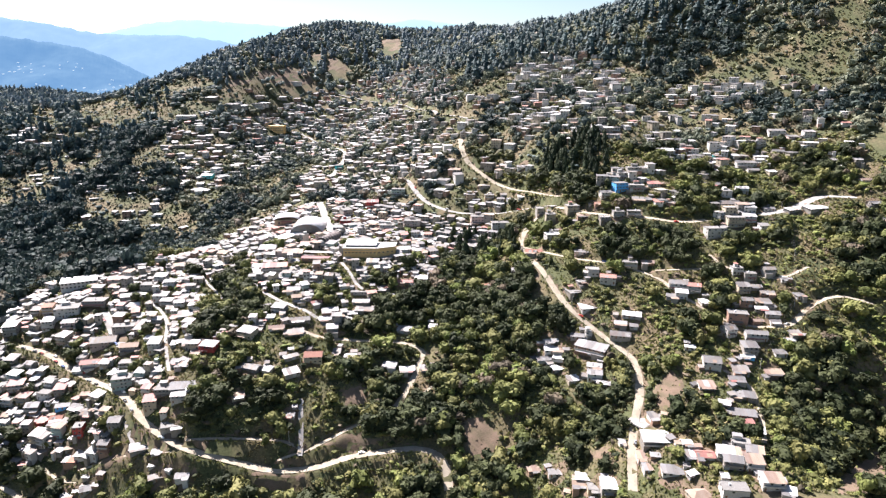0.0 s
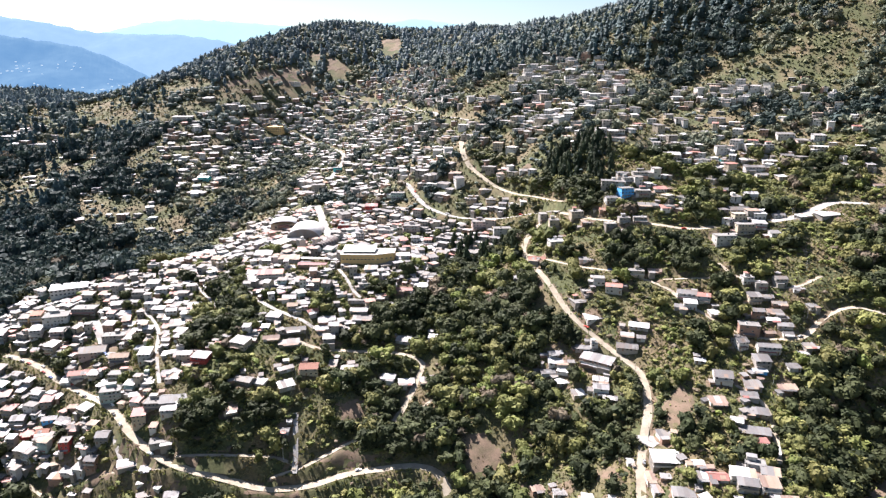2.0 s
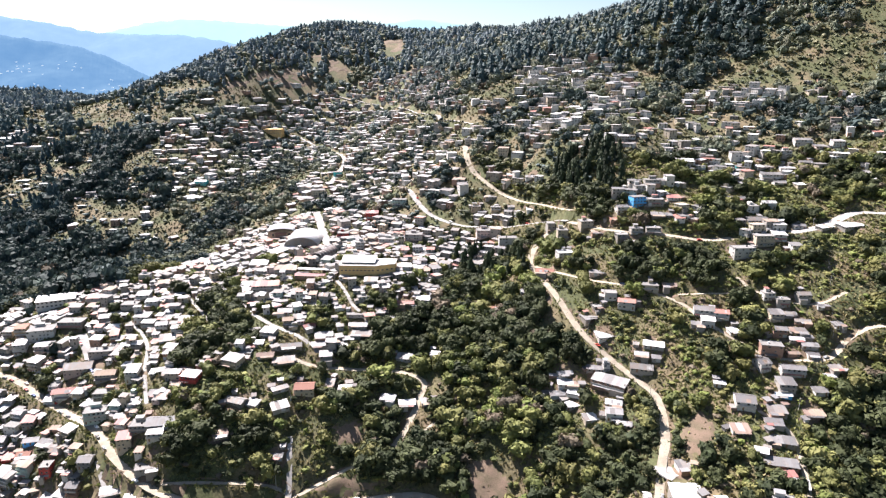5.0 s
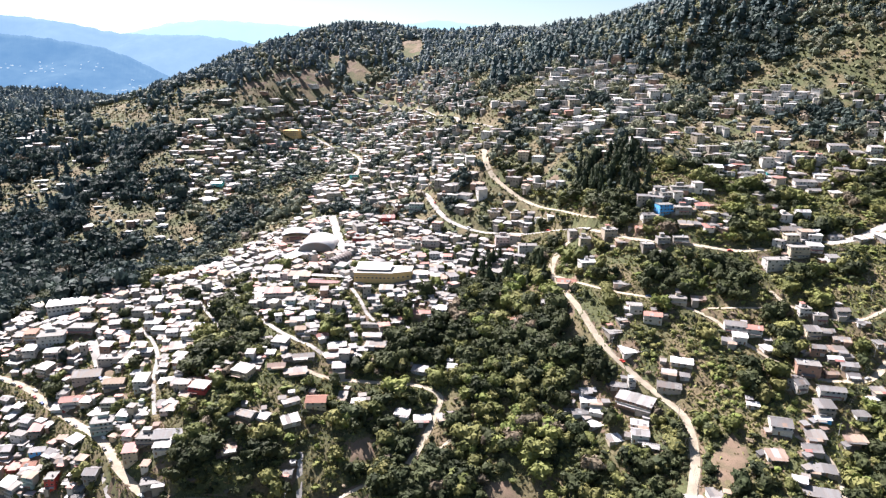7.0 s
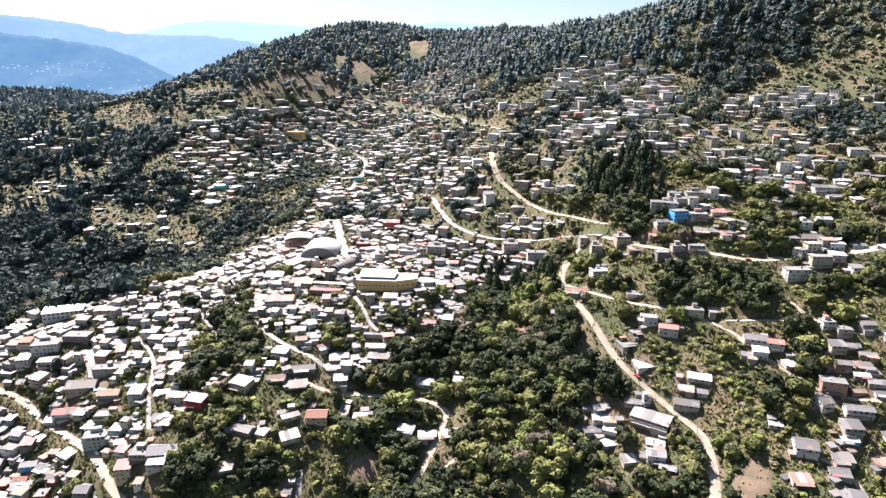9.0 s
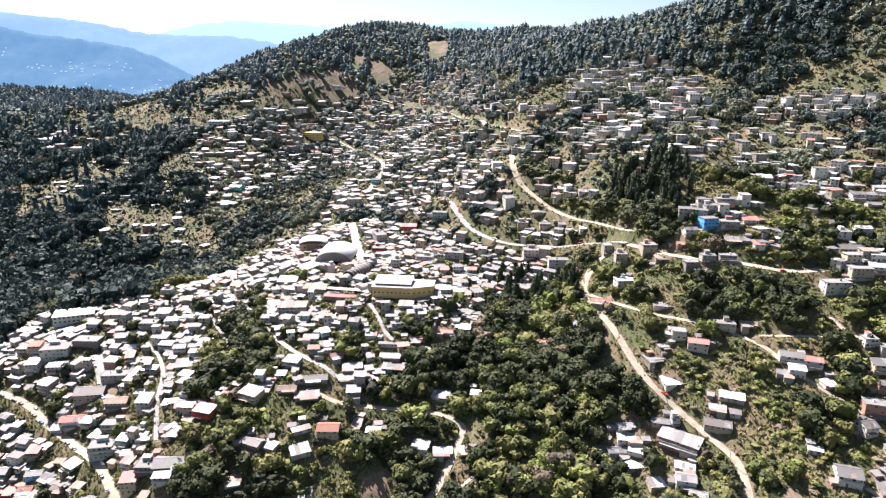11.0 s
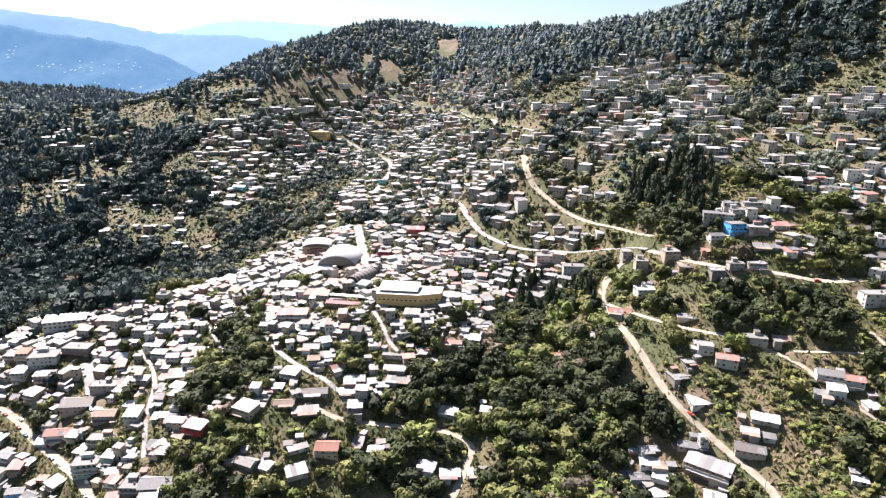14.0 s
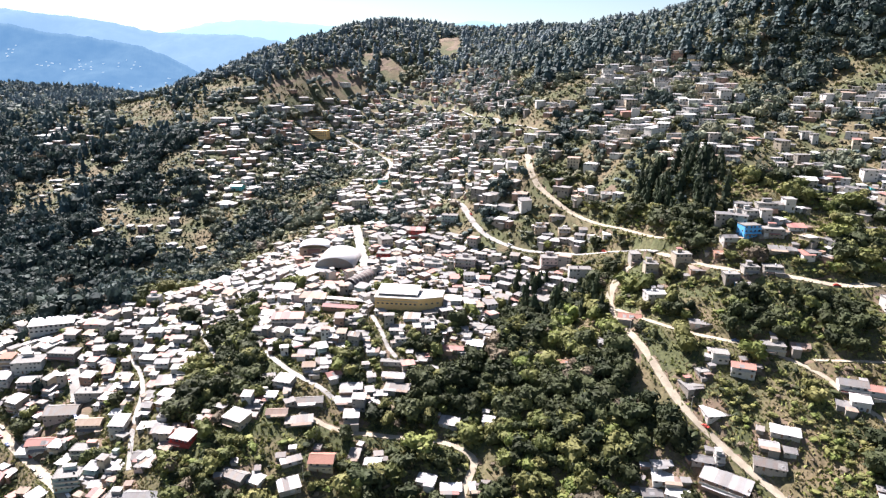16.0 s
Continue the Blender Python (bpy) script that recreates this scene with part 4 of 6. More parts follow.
dome(ob, 0, -14, 3.6, 3.8, M["concrete"])
dome(ob, 7.5, -9, 2.8, 3.0, M["concrete"])
part("transept", Boxes().box(4.6, -12, -4, 10.5, -6, 2.9).mesh("transept", [WALL["cement"]]), ob)

ob = site("market_hall", -70.0, 560.6, -2, "yellow market hall with a raised white roof and a chamfered end", "market", 17)
yp = [(-19, -9), (8, -9), (22, -3), (22, 9), (-19, 9)]
wv = [(a, b, -6.0) for a, b in yp] + [(a, b, 7.5) for a, b in yp]
part("wall", mesh_from("wall", wv, [(i, (i + 1) % 5, 5 + (i + 1) % 5, 5 + i) for i in range(5)] + [(5, 6, 7, 8, 9)], [WALL["yellow"]]), ob, "deep yellow painted walls")
rv = [(a * 1.03, b * 1.05, 7.5) for a, b in yp] + [(a * 1.03, b * 1.05, 7.95) for a, b in yp]
part("roof", mesh_from("roof", rv, [(i, (i + 1) % 5, 5 + (i + 1) % 5, 5 + i) for i in range(5)] + [(5, 6, 7, 8, 9), (4, 3, 2, 1, 0)], [M["concrete"]]), ob)
part("clerestory", Boxes().box(-17.5, -5, 7.95, 6.5, 7.5, 9.6).mesh("clerestory", [WALL["cement"]]), ob)
part("clerestory_roof", Boxes().slope(-18.5, -6.2, 7.5, 8.5, 9.5, 11.2, 0.15).mesh("clerestory_roof", [ROOF["bright"]]), ob)
part("cornice", Boxes().box(-19.2, -9.25, 5.2, 8.0, -9.0, 5.7).mesh("cornice", [WALL["cream"]]), ob)
for k in range(9):
    part("window", WINDOW, ob).matrix_local = pose(-17 + k * 2.9, -9.02, 3.4) @ Matrix.Diagonal((1.3, 1, 1.0, 1))
for k in range(4):
    part("window", WINDOW, ob).matrix_local = pose(9.8 + k * 3.3, -8.28 + k * 1.41, 3.4, 0, 0, 23.2) @ Matrix.Diagonal((1.2, 1, 1.0, 1))
ob = site("awning", -114.5, 564.8, -6, "long narrow white sheet awning along the market lane", "awning", 3)
part("roof", Boxes().slope(-15, -1.8, 15, 1.8, 3.4, 3.9, 0.08).mesh("roof", [ROOF["bright"]]), ob)
post = Boxes().box(-0.08, -0.08, -3, 0.08, 0.08, 3.5).mesh("post", [M["steel"]])
for k in range(7):
    part("post", post, ob).matrix_local = pose(-14 + k * 4.66, -1.5, 0)


def block_building(x, y, turn, w, d, storeys, wall, roof, label, name="large_building"):
    ob = site(name, x, y, turn, label, "building", max(w, d) * 0.45)
    h = 3.2 * storeys
    part("wall", Boxes().box(-w / 2, -d / 2, -5, w / 2, d / 2, h).mesh("wall", [WALL[wall]]), ob)
    if roof == "slab":
        top = part("roof", roof_mesh("slab", w, d, h, "slab", random.Random(3)), ob)
        if wall == "yellow":
            top.data.materials[0] = WALL["yellow"]
    else:
        part("roof", roof_mesh(roof, w, d, h, "mono", random.Random(3)), ob)
        part("gable_wall", Boxes().box(-w / 2, d / 2 - 0.3, h, w / 2, d / 2, h + d * 0.12).mesh("gable_wall", [WALL[wall]]), ob)
    for k in range(storeys):
        n = max(3, round(w / 3))
        for i in range(n):
            part("window", WINDOW, ob).matrix_local = pose(-w / 2 + (i + 0.5) * w / n, -d / 2 - 0.02, 1.7 + 3.2 * k) @ Matrix.Diagonal((1.3, 1, 1.3, 1))
        for i in range(3):
            part("window", WINDOW, ob).matrix_local = pose(-w / 2 - 0.02, -d / 3 + i * d / 3, 1.7 + 3.2 * k, 0, 0, -90) @ Matrix.Diagonal((1.3, 1, 1.3, 1))
    return ob


block_building(-339.4, 549.5, 22, 26, 11, 2, "white", "bright", "long white two-storey hall with a bright sheet roof", "school")
block_building(-324.7, 1228.9, -5, 30, 16, 3, "yellow", "slab", "large yellow three-storey building among the houses", "town_hall")
block_building(-465.0, 1152.6, 2, 30, 10, 1, "white", "white", "long white shed on the far slope", "warehouse")
block_building(-776.0, 1146.9, 4, 24, 12, 1, "white", "white", "long white shed among the pines", "warehouse")
block_building(-371.8, 1279.2, 0, 22, 12, 2, "white", "slab", "white two-storey building on the far slope")

# open ground in front of the landmark buildings
for x, y in ((-323.2, 1220.0), (-358.2, 940.7), (-455.7, 1128.5), (-150.5, 899.5)):
    TAKEN += [(x - 7, y - 4, 6.5), (x + 7, y - 4, 6.5)]


# quarters of the town: outline, spacing in metres
QUARTERS = {
    "west_town": (9.8, 0.96, [(-388, 506), (-390, 560), (-340, 551), (-314, 563), (-281, 574), (-267, 619), (-251, 733), (-214, 756), (-188, 768), (-129, 766), (-54, 696), (-2, 641), (45, 623), (64, 587), (51, 568), (-2, 570), (-12, 514), (-41, 503), (-67, 474), (-82, 454), (-101, 460), (-124, 440), (-142, 445), (-162, 469), (-166, 438), (-185, 418), (-195, 396), (-180, 376), (-199, 374), (-204, 367), (-221, 358), (-255, 359), (-298, 373), (-321, 393)]),
    "west_infill": (6.8, 0.68, [(-388, 506), (-390, 560), (-340, 551), (-314, 563), (-281, 574), (-267, 619), (-251, 733), (-214, 756), (-188, 768), (-129, 766), (-54, 696), (-2, 641), (45, 623), (64, 587), (51, 568), (-2, 570), (-12, 514), (-41, 503), (-67, 474), (-82, 454), (-101, 460), (-124, 440), (-142, 445), (-162, 469), (-166, 438), (-185, 418), (-195, 396), (-180, 376), (-199, 374), (-204, 367), (-221, 358), (-255, 359), (-298, 373), (-321, 393)]),
    "upper_fill": (13, 0.26, [(221, 716), (306, 835), (417, 774), (437, 687), (395, 579), (354, 592), (275, 580), (213, 589)]),
    "north_town": (15.3, 0.8, [(-206, 781), (-210, 867), (-199, 981), (-306, 1198), (-391, 1140), (-350, 1304), (-279, 1420), (-183, 1461), (-27, 1360), (15, 1004), (35, 836), (18, 763), (17, 689), (-2, 652), (-54, 704), (-133, 787)]),
    "northwest": (16.6, 0.75, [(-498, 1155), (-407, 1197), (-327, 1203), (-278, 1171), (-274, 991), (-322, 913), (-361, 894), (-418, 966), (-484, 1078)]),
    "northeast": (17.0, 0.6, [(81, 864), (163, 1059), (244, 852), (205, 665), (152, 656), (89, 725), (68, 784)]),
    "east_slope": (16.0, 0.55, [(230, 702), (296, 692), (304, 652), (378, 663), (366, 620), (303, 595), (247, 576), (204, 614)]),
    "blue_quarter": (14.0, 0.75, [(151, 598), (209, 593), (202, 535), (141, 549)]),
    "ridge_houses": (12.6, 0.85, [(229, 534), (281, 545), (279, 508), (256, 489), (220, 502)]),
    "upper_east": (17.3, 0.55, [(282, 828), (369, 815), (389, 753), (337, 750), (272, 773)]),
    "far_west": (18, 0.6, [(-802, 1173), (-718, 1191), (-670, 1118), (-750, 1101)]),
    "valley_farms": (13, 0.1, [(-666, 949), (-656, 1091), (-492, 1084), (-386, 926), (-308, 820), (-358, 785), (-439, 797), (-525, 850)]),
    "mid_hill": (18.6, 0.55, [(-107, 811), (-79, 934), (11, 766), (18, 688), (4, 653), (-35, 700), (-68, 797)]),
    "hill_edge": (21.3, 0.5, [(34, 817), (84, 766), (111, 695), (74, 707), (31, 739)]),
    "east_scatter": (20.0, 0.4, [(191, 566), (254, 610), (253, 577), (284, 563), (228, 540), (187, 534)]),
    "top_right": (20.0, 0.4, [(364, 657), (391, 622), (368, 587), (331, 599)]),
    "fringe": (26.6, 0.35, [(-489, 1218), (-419, 1314), (-311, 1463), (-279, 1420), (-357, 1286), (-405, 1186)]),
    "hill_row": (14.0, 0.9, [(71, 777), (105, 803), (147, 782), (174, 788), (156, 703), (128, 711), (97, 739)]),
    "upper_row": (15.0, 0.75, [(2, 951), (49, 889), (80, 857), (70, 820), (22, 861)]),
    "crest_houses": (18.0, 0.6, [(88, 955), (155, 1058), (206, 1001), (253, 933), (234, 825), (176, 810), (128, 883)]),
    "mid_row": (15.0, 0.8, [(57, 759), (96, 735), (114, 714), (93, 714), (59, 741)]),
    "lower_row": (15.0, 0.7, [(42, 720), (81, 689), (101, 655), (87, 657), (45, 696)]),
    "east_rows": (14.0, 0.65, [(214, 665), (261, 698), (283, 671), (300, 639), (274, 584), (232, 583), (221, 620)]),
    "east_top": (16.0, 0.55, [(300, 802), (346, 809), (374, 770), (358, 737), (326, 761)]),
    "road_side": (14.6, 0.6, [(23, 673), (85, 622), (105, 579), (67, 617), (27, 649)]),
}
GARDENS = (
    [(308, 946), (357, 1012), (415, 932), (387, 847), (304, 836), (254, 801)],
    [(-216, 523), (-200, 545), (-162, 509), (-139, 467), (-163, 457), (-169, 446), (-203, 491)],
    [(-196, 557), (-191, 584), (-175, 538), (-179, 517)],
    [(-250, 466), (-245, 478), (-220, 425), (-230, 424)],
    [(-213, 479), (-191, 480), (-174, 447), (-191, 444)],
    [(-110, 511), (-89, 499), (-87, 484), (-109, 490)],
    [(-68, 529), (-48, 528), (-41, 508), (-66, 510)],
)
EARTH = (
    [(-384, 1369), (-393, 1419), (-341, 1486), (-295, 1490), (-295, 1443), (-336, 1409)],
    [(-263, 1499), (-269, 1548), (-239, 1539), (-220, 1496)],
    [(-315, 1547), (-318, 1577), (-291, 1574), (-286, 1551)],
    [(9, 374), (25, 377), (38, 363), (35, 351), (15, 351)],
    [(-441, 1316), (-411, 1372), (-401, 1400), (-403, 1341), (-427, 1301)],
    [(200, 271), (233, 307), (266, 328), (240, 279)],
    [(131, 355), (151, 375), (157, 363), (146, 342), (133, 338)],
    [(-75, 401), (-60, 407), (-54, 394), (-70, 389)],
    [(-123, 347), (-90, 346), (-96, 339), (-125, 340)],
    [(-40, 368), (-55, 364), (-85, 364), (-64, 373)],
    [(-243, 370), (-204, 367), (-199, 362), (-231, 361)],
    [(70, 504), (82, 488), (80, 474), (72, 482)],
    [(260, 420), (274, 432), (277, 426), (261, 413)],
    [(34, 343), (52, 341), (58, 330), (40, 331)],
    [(88, 331), (100, 327), (100, 316), (88, 323)],
    [(-401, 1400), (-301, 1482), (-304, 1457), (-388, 1370)],
    [(-154, 1619), (-107, 1627), (-99, 1536), (-133, 1554)],
    [(152, 685), (194, 685), (187, 656), (154, 662)],
)
WALL_PICK = ["white"] * 6 + ["cement"] * 8 + ["cream"] * 4 + ["block"] * 6 + ["brick"] * 2 + ["pink"] + ["mint"] + ["ochre"]
ROOF_PICK = ["sheet"] * 8 + ["white"] * 7 + ["bright"] * 3 + ["slab"] * 6 + ["old"] * 5 + ["rust"] * 3 + ["red"] * 3
LOWER = ROAD_LINES["lower_road"][0]
far_sites, near_count = [], 0
for quarter, (spacing, fill, outline) in QUARTERS.items():
    if quarter[:5] != "west_":
        east_side = sum(p[0] for p in outline) / len(outline) > 60
        spacing, fill = spacing * (0.68 if east_side else 0.8), fill * (1.05 if east_side else 0.85)
    xs, ys = [p[0] for p in outline], [p[1] for p in outline]
    y = min(ys)
    while y < max(ys):
        x = min(xs)
        while x < max(xs):
            px, py = x + rnd.uniform(-0.45, 0.45) * spacing, y + rnd.uniform(-0.45, 0.45) * spacing
            x += spacing
            keep = rnd.random() < fill
            w, d = rnd.uniform(0.55, 1.0) * spacing, rnd.uniform(0.5, 0.95) * spacing
            grade = rnd.random()
            east = quarter[:5] != "west_" and px > 60
            if east:
                keep = keep and wave_noise(px, py, 26) + 0.5 * wave_noise(px + 40, py, 11) > -0.42 + 0.3 * rnd.random()
            if not keep or not inside(outline, px, py) or any(inside(g, px, py) for g in GARDENS):
                continue
            dist, _ = road_near(np.array([px]), np.array([py]))
            behind, _ = road_near(np.array([px, px]), np.array([py + 4.5, py + 6.5]))
            if py < 620 and px < -60:
                # keep the houses back from the downhill edge of the lower road
                away = Vector((px, py - 60, 0)).normalized()
                far = np.arange(3.0, 13.0, 2.0)
                if np.min(np.hypot(px + away.x * far[:, None] - LOWER[:, 0], py + away.y * far[:, None] - LOWER[:, 1])) < 4.2:
                    continue
            if dist[0] < d * 0.5 + 0.4 or (quarter[:5] == "west_" and behind.min() < 0.3 and py < 560 and rnd.random() < 0.6) or not free(px, py, 0.34 * (w + d) / 2, 0.0):
                continue
            e = 5.0
            zz = bare([px - e, px + e, px, px], [py, py, py - e, py + e])
            gxx, gyy = zz[1] - zz[0], zz[3] - zz[2]
            turn = math.degrees(math.atan2(gyy, gxx)) - 90 + rnd.gauss(0, 16 if quarter[:5] == "west_" else 20)
            if quarter[:5] == "west_":
                turn = 0.5 * turn + 8 + 14 * math.sin(px / 77.0 + py / 126.0)
            wall, roof = rnd.choice(WALL_PICK), rnd.choice(ROOF_PICK)
            if quarter[:5] != "west_":
                wall, roof, w = rnd.choice(("white", "block", "cement", "brick", wall)), rnd.choice(("white", "bright", "sheet", roof, roof)), w * 1.15
            if east:
                wall = rnd.choice(("white", "white", "white", "cream", wall))
                grade += 0.12
            storeys = 1 if grade < (0.9 if quarter == "west_infill" else 0.6 if quarter == "west_town" else 0.72) else 2 if grade < 0.94 else 3
            if py < 640 and near_count < 110:
                near_count += 1
                house(px, py, turn, w, d, storeys, wall, roof, group="houses of the town")
                TAKEN[-1] = (px, py, 0.36 * (w + d) / 2)
            else:
                far_sites.append((px, py, turn, w, d, storeys, wall, roof))
                TAKEN.append((px, py, 0.36 * (w + d) / 2))
        y += spacing


def far_houses(sites, label):
    """The far part of the town: real walls, roofs, windows and doors, joined."""
    names = list(WALL) + ["r_" + k for k in ROOF] + ["glass"]
    mats = [WALL[k] for k in WALL] + [ROOF[k] for k in ROOF] + [M["glass"]]
    at = {k: i for i, k in enumerate(names)}
    allb = Boxes()
    X, Y = [s[0] for s in sites], [s[1] for s in sites]
    zc = height(X, Y)
    for (x, y, turn, w, d, storeys, wall, roof), z in zip(sites, zc):
        rng = random.Random(int(x * 31 + y))
        b, h = Boxes(), 2.75 * storeys - 0.35
        b.box(-w / 2, -d / 2, -4.0, w / 2, d / 2, h, at[wall])
        if roof == "slab":
            b.box(-w / 2 - 0.3, -d / 2 - 0.3, h, w / 2 + 0.3, d / 2 + 0.3, h + 0.3, at["r_slab"])
            if rng.random() < 0.4:
                b.box(-1.5, 0, h + 0.3, 1.5, d / 2 - 0.3, h + 2.5, at[wall])
        else:
            b.slope(-w / 2 - 0.5, -d / 2 - 0.5, w / 2 + 0.5, d / 2 + 0.5, h + 0.02, h + d * rng.uniform(-0.05, 0.16), 0.1, at["r_" + roof])
        if rng.random() < 0.6:
            aw, ad = rng.uniform(0.3, 0.6) * w, rng.uniform(2.0, 3.5)
            q, ym = rng.choice((-1, 1)) * (w - aw) / 2, -d / 2 - ad if rng.random() < 0.5 else d / 2
            b.box(q - aw / 2, ym, -4.0, q + aw / 2, ym + ad, 2.3, at[rng.choice(("block", "cement", "brick", "white"))])
            b.slope(q - aw / 2 - 0.3, ym - 0.3, q + aw / 2 + 0.3, ym + ad + 0.3, 2.32, 2.7, 0.08, at["r_" + rng.choice(("sheet", "white", "old", "rust"))])
        for k in range(storeys):
            n = max(2, round(w / 3))
            for i in range(n):
                if rng.random() < 0.35:
                    continue
                q = -w / 2 + (i + 0.5) * w / n
                b.box(q - 0.6, -d / 2 - 0.04, 2.75 * k + (1.0 if rng.random() < 0.8 else 0.1), q + 0.6, -d / 2, 2.75 * k + 2.15, at["glass"])
            b.box(-w / 2 - 0.04, -0.6, 2.75 * k + 1.0, -w / 2, 0.6, 2.75 * k + 2.1, at["glass"])
        c, s, k = math.cos(radians(turn)), math.sin(radians(turn)), len(allb.v)
        allb.v += [(x + a * c - bb * s, y + a * s + bb * c, z + e) for a, bb, e in b.v]
        allb.f += [tuple(i + k for i in f) for f in b.f]
        allb.i += b.i
    ob = new("far_houses", allb.mesh("far_houses", mats))
    tagged(ob, label, "houses", kind="stuff")


far_houses(far_sites, "crowded white and grey houses climbing the far mountainside")


# bare yards trodden round the houses
yard_v, yard_f = [], []
yrng = np.random.default_rng(9)
for hx, hy, hr in TAKEN:
    if hy > 700 or hr > 12 or yrng.random() < 0.35:
        continue
    k, n = len(yard_v), 12
    ang = np.arange(n) * 2 * np.pi / n
    rim = (hr + 2.0) * yrng.uniform(0.75, 1.45, n)
    off = yrng.uniform(-1.5, 1.5, 2)
    px = np.concatenate([[hx], hx + off[0] + np.cos(ang) * rim * 0.5, hx + off[0] + np.cos(ang) * rim])
    py = np.concatenate([[hy], hy + off[1] + np.sin(ang) * rim * 0.5, hy + off[1] + np.sin(ang) * rim])
    pz = height(px, py, 0.3)
    pz[n + 1:] -= 0.5
    yard_v += list(zip(px, py, pz))
    for i in range(n):
        j = (i + 1) % n
        yard_f += [(k, k + 1 + i, k + 1 + j), (k + 1 + i, k + 1 + n + i, k + 1 + n + j, k + 1 + j)]
# bare earth: slips, cut slopes and dug fields, ragged at the rim
def drape(poly, step=2.5):
    xs, ys = [p[0] for p in poly], [p[1] for p in poly]
    gx, gy = np.arange(min(xs) - 4, max(xs) + 4, step), np.arange(min(ys) - 4, max(ys) + 4, step)
    X, Y = np.meshgrid(gx, gy)
    ok = np.array([inside(poly, a + 3 * wave_noise(a, b, 3.0), b + 3 * wave_noise(b, a, 3.3)) for a, b in zip(X.ravel(), Y.ravel())])
    z = height(X.ravel(), Y.ravel(), 0.25) + np.where(ok, 0, -0.8)
    k, n = len(yard_v), len(gx)
    yard_v.extend(zip(X.ravel(), Y.ravel(), z))
    for j in range(len(gy) - 1):
        for i in range(n - 1):
            a = j * n + i
            if ok[[a, a + 1, a + n, a + n + 1]].any():
                yard_f.append((k + a, k + a + 1, k + a + n + 1, k + a + n))


for poly in EARTH:
    drape(poly)
tagged(new("bare_yards", mesh_from("bare_yards", yard_v, yard_f, [M["soil"]], smooth=True)), "trodden brown earth yards round the houses", "soil", kind="stuff")


# ---- trees and shrubs ----
def leaf_material(name, a, b, spread=0.3):
    """Foliage: each tree has a tone of its own between two colours, with finer flecks of light and dark leaves."""
    m = bpy.data.materials.new(name)
    m.use_nodes = True
    n, l = m.node_tree.nodes, m.node_tree.links
    bsdf = n["Principled BSDF"]
    tone, own = n.new("ShaderNodeAttribute"), n.new("ShaderNodeObjectInfo")
    tone.attribute_name = "tone"

    def calc(op, x, y):
        node = n.new("ShaderNodeMath")
        node.operation = op
        for socket, v in zip(node.inputs, (x, y)):
            if isinstance(v, (int, float)):
                socket.default_value = v
            else:
                l.new(v, socket)
        return node.outputs[0]

    t = calc("FRACT", calc("ADD", tone.outputs["Fac"], own.outputs["Random"]), 0)
    t2 = calc("FRACT", calc("MULTIPLY", t, 7.31), 0)
    base = n.new("ShaderNodeMix")
    base.data_type = "RGBA"
    base.inputs["A"].default_value, base.inputs["B"].default_value = (*a, 1), (*b, 1)
    l.new(t, base.inputs["Factor"])
    geo, noise = n.new("ShaderNodeNewGeometry"), n.new("ShaderNodeTexNoise")
    noise.inputs["Scale"].default_value, noise.inputs["Detail"].default_value = 0.45, 3.0
    l.new(geo.outputs["Position"], noise.inputs["Vector"])
    fleck = calc("ADD", calc("MULTIPLY", calc("SUBTRACT", noise.outputs["Fac"], 0.5), 0.9), 1.0)
    each = calc("ADD", calc("MULTIPLY", t2, 2 * spread), 1 - spread)
    leaf = calc("ADD", calc("MULTIPLY", geo.outputs["Random Per Island"], 0.24), 0.88)
    hsv = n.new("ShaderNodeHueSaturation")
    l.new(base.outputs["Result"], hsv.inputs["Color"])
    l.new(calc("MULTIPLY", calc("MULTIPLY", fleck, each), leaf), hsv.inputs["Value"])
    l.new(hsv.outputs["Color"], bsdf.inputs["Base Color"])
    bsdf.inputs["Roughness"].default_value, bsdf.inputs["Specular IOR Level"].default_value = 0.7, 0.15
    tr, mx = n.new("ShaderNodeBsdfTranslucent"), n.new("ShaderNodeMixShader")
    l.new(hsv.outputs["Color"], tr.inputs["Color"])
    mx.inputs[0].default_value = 0.14
    l.new(bsdf.outputs[0], mx.inputs[1])
    l.new(tr.outputs[0], mx.inputs[2])
    l.new(mx.outputs[0], n["Material Output"].inputs["Surface"])
    return m


LEAF = [leaf_material("leaf_dark", (0.026, 0.035, 0.016), (0.056, 0.065, 0.028)), leaf_material("leaf_olive", (0.1, 0.118, 0.038), (0.16, 0.152, 0.058)), leaf_material("leaf_light", (0.122, 0.155, 0.042), (0.175, 0.168, 0.062)), leaf_material("leaf_brown", (0.1, 0.085, 0.06), (0.15, 0.12, 0.085))]
# ridge pines: distance haze mixed into the leaf colour, paler and bluer
PINE_HAZED = leaf_material("leaf_pine_hazed", (0.1, 0.135, 0.155), (0.14, 0.175, 0.175), 0.16)
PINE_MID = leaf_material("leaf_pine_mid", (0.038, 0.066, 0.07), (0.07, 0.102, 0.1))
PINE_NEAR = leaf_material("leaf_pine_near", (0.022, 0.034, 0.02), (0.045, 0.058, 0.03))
# far broadleaf tones, likewise paled and blued to stand for haze
LEAF_HAZED = [leaf_material("leaf_hazed_dark", (0.095, 0.128, 0.125), (0.145, 0.17, 0.145)), leaf_material("leaf_hazed_olive", (0.115, 0.138, 0.1), (0.165, 0.168, 0.11)), leaf_material("leaf_hazed_light", (0.15, 0.165, 0.09), (0.2, 0.19, 0.115)), leaf_material("leaf_hazed_brown", (0.14, 0.12, 0.095), (0.18, 0.15, 0.115))]
# western slope's shade and haze tint mixed into these leaves, PINE_MID too
LEAF_SHADE = leaf_material("leaf_shade", (0.024, 0.041, 0.042), (0.05, 0.07, 0.058))
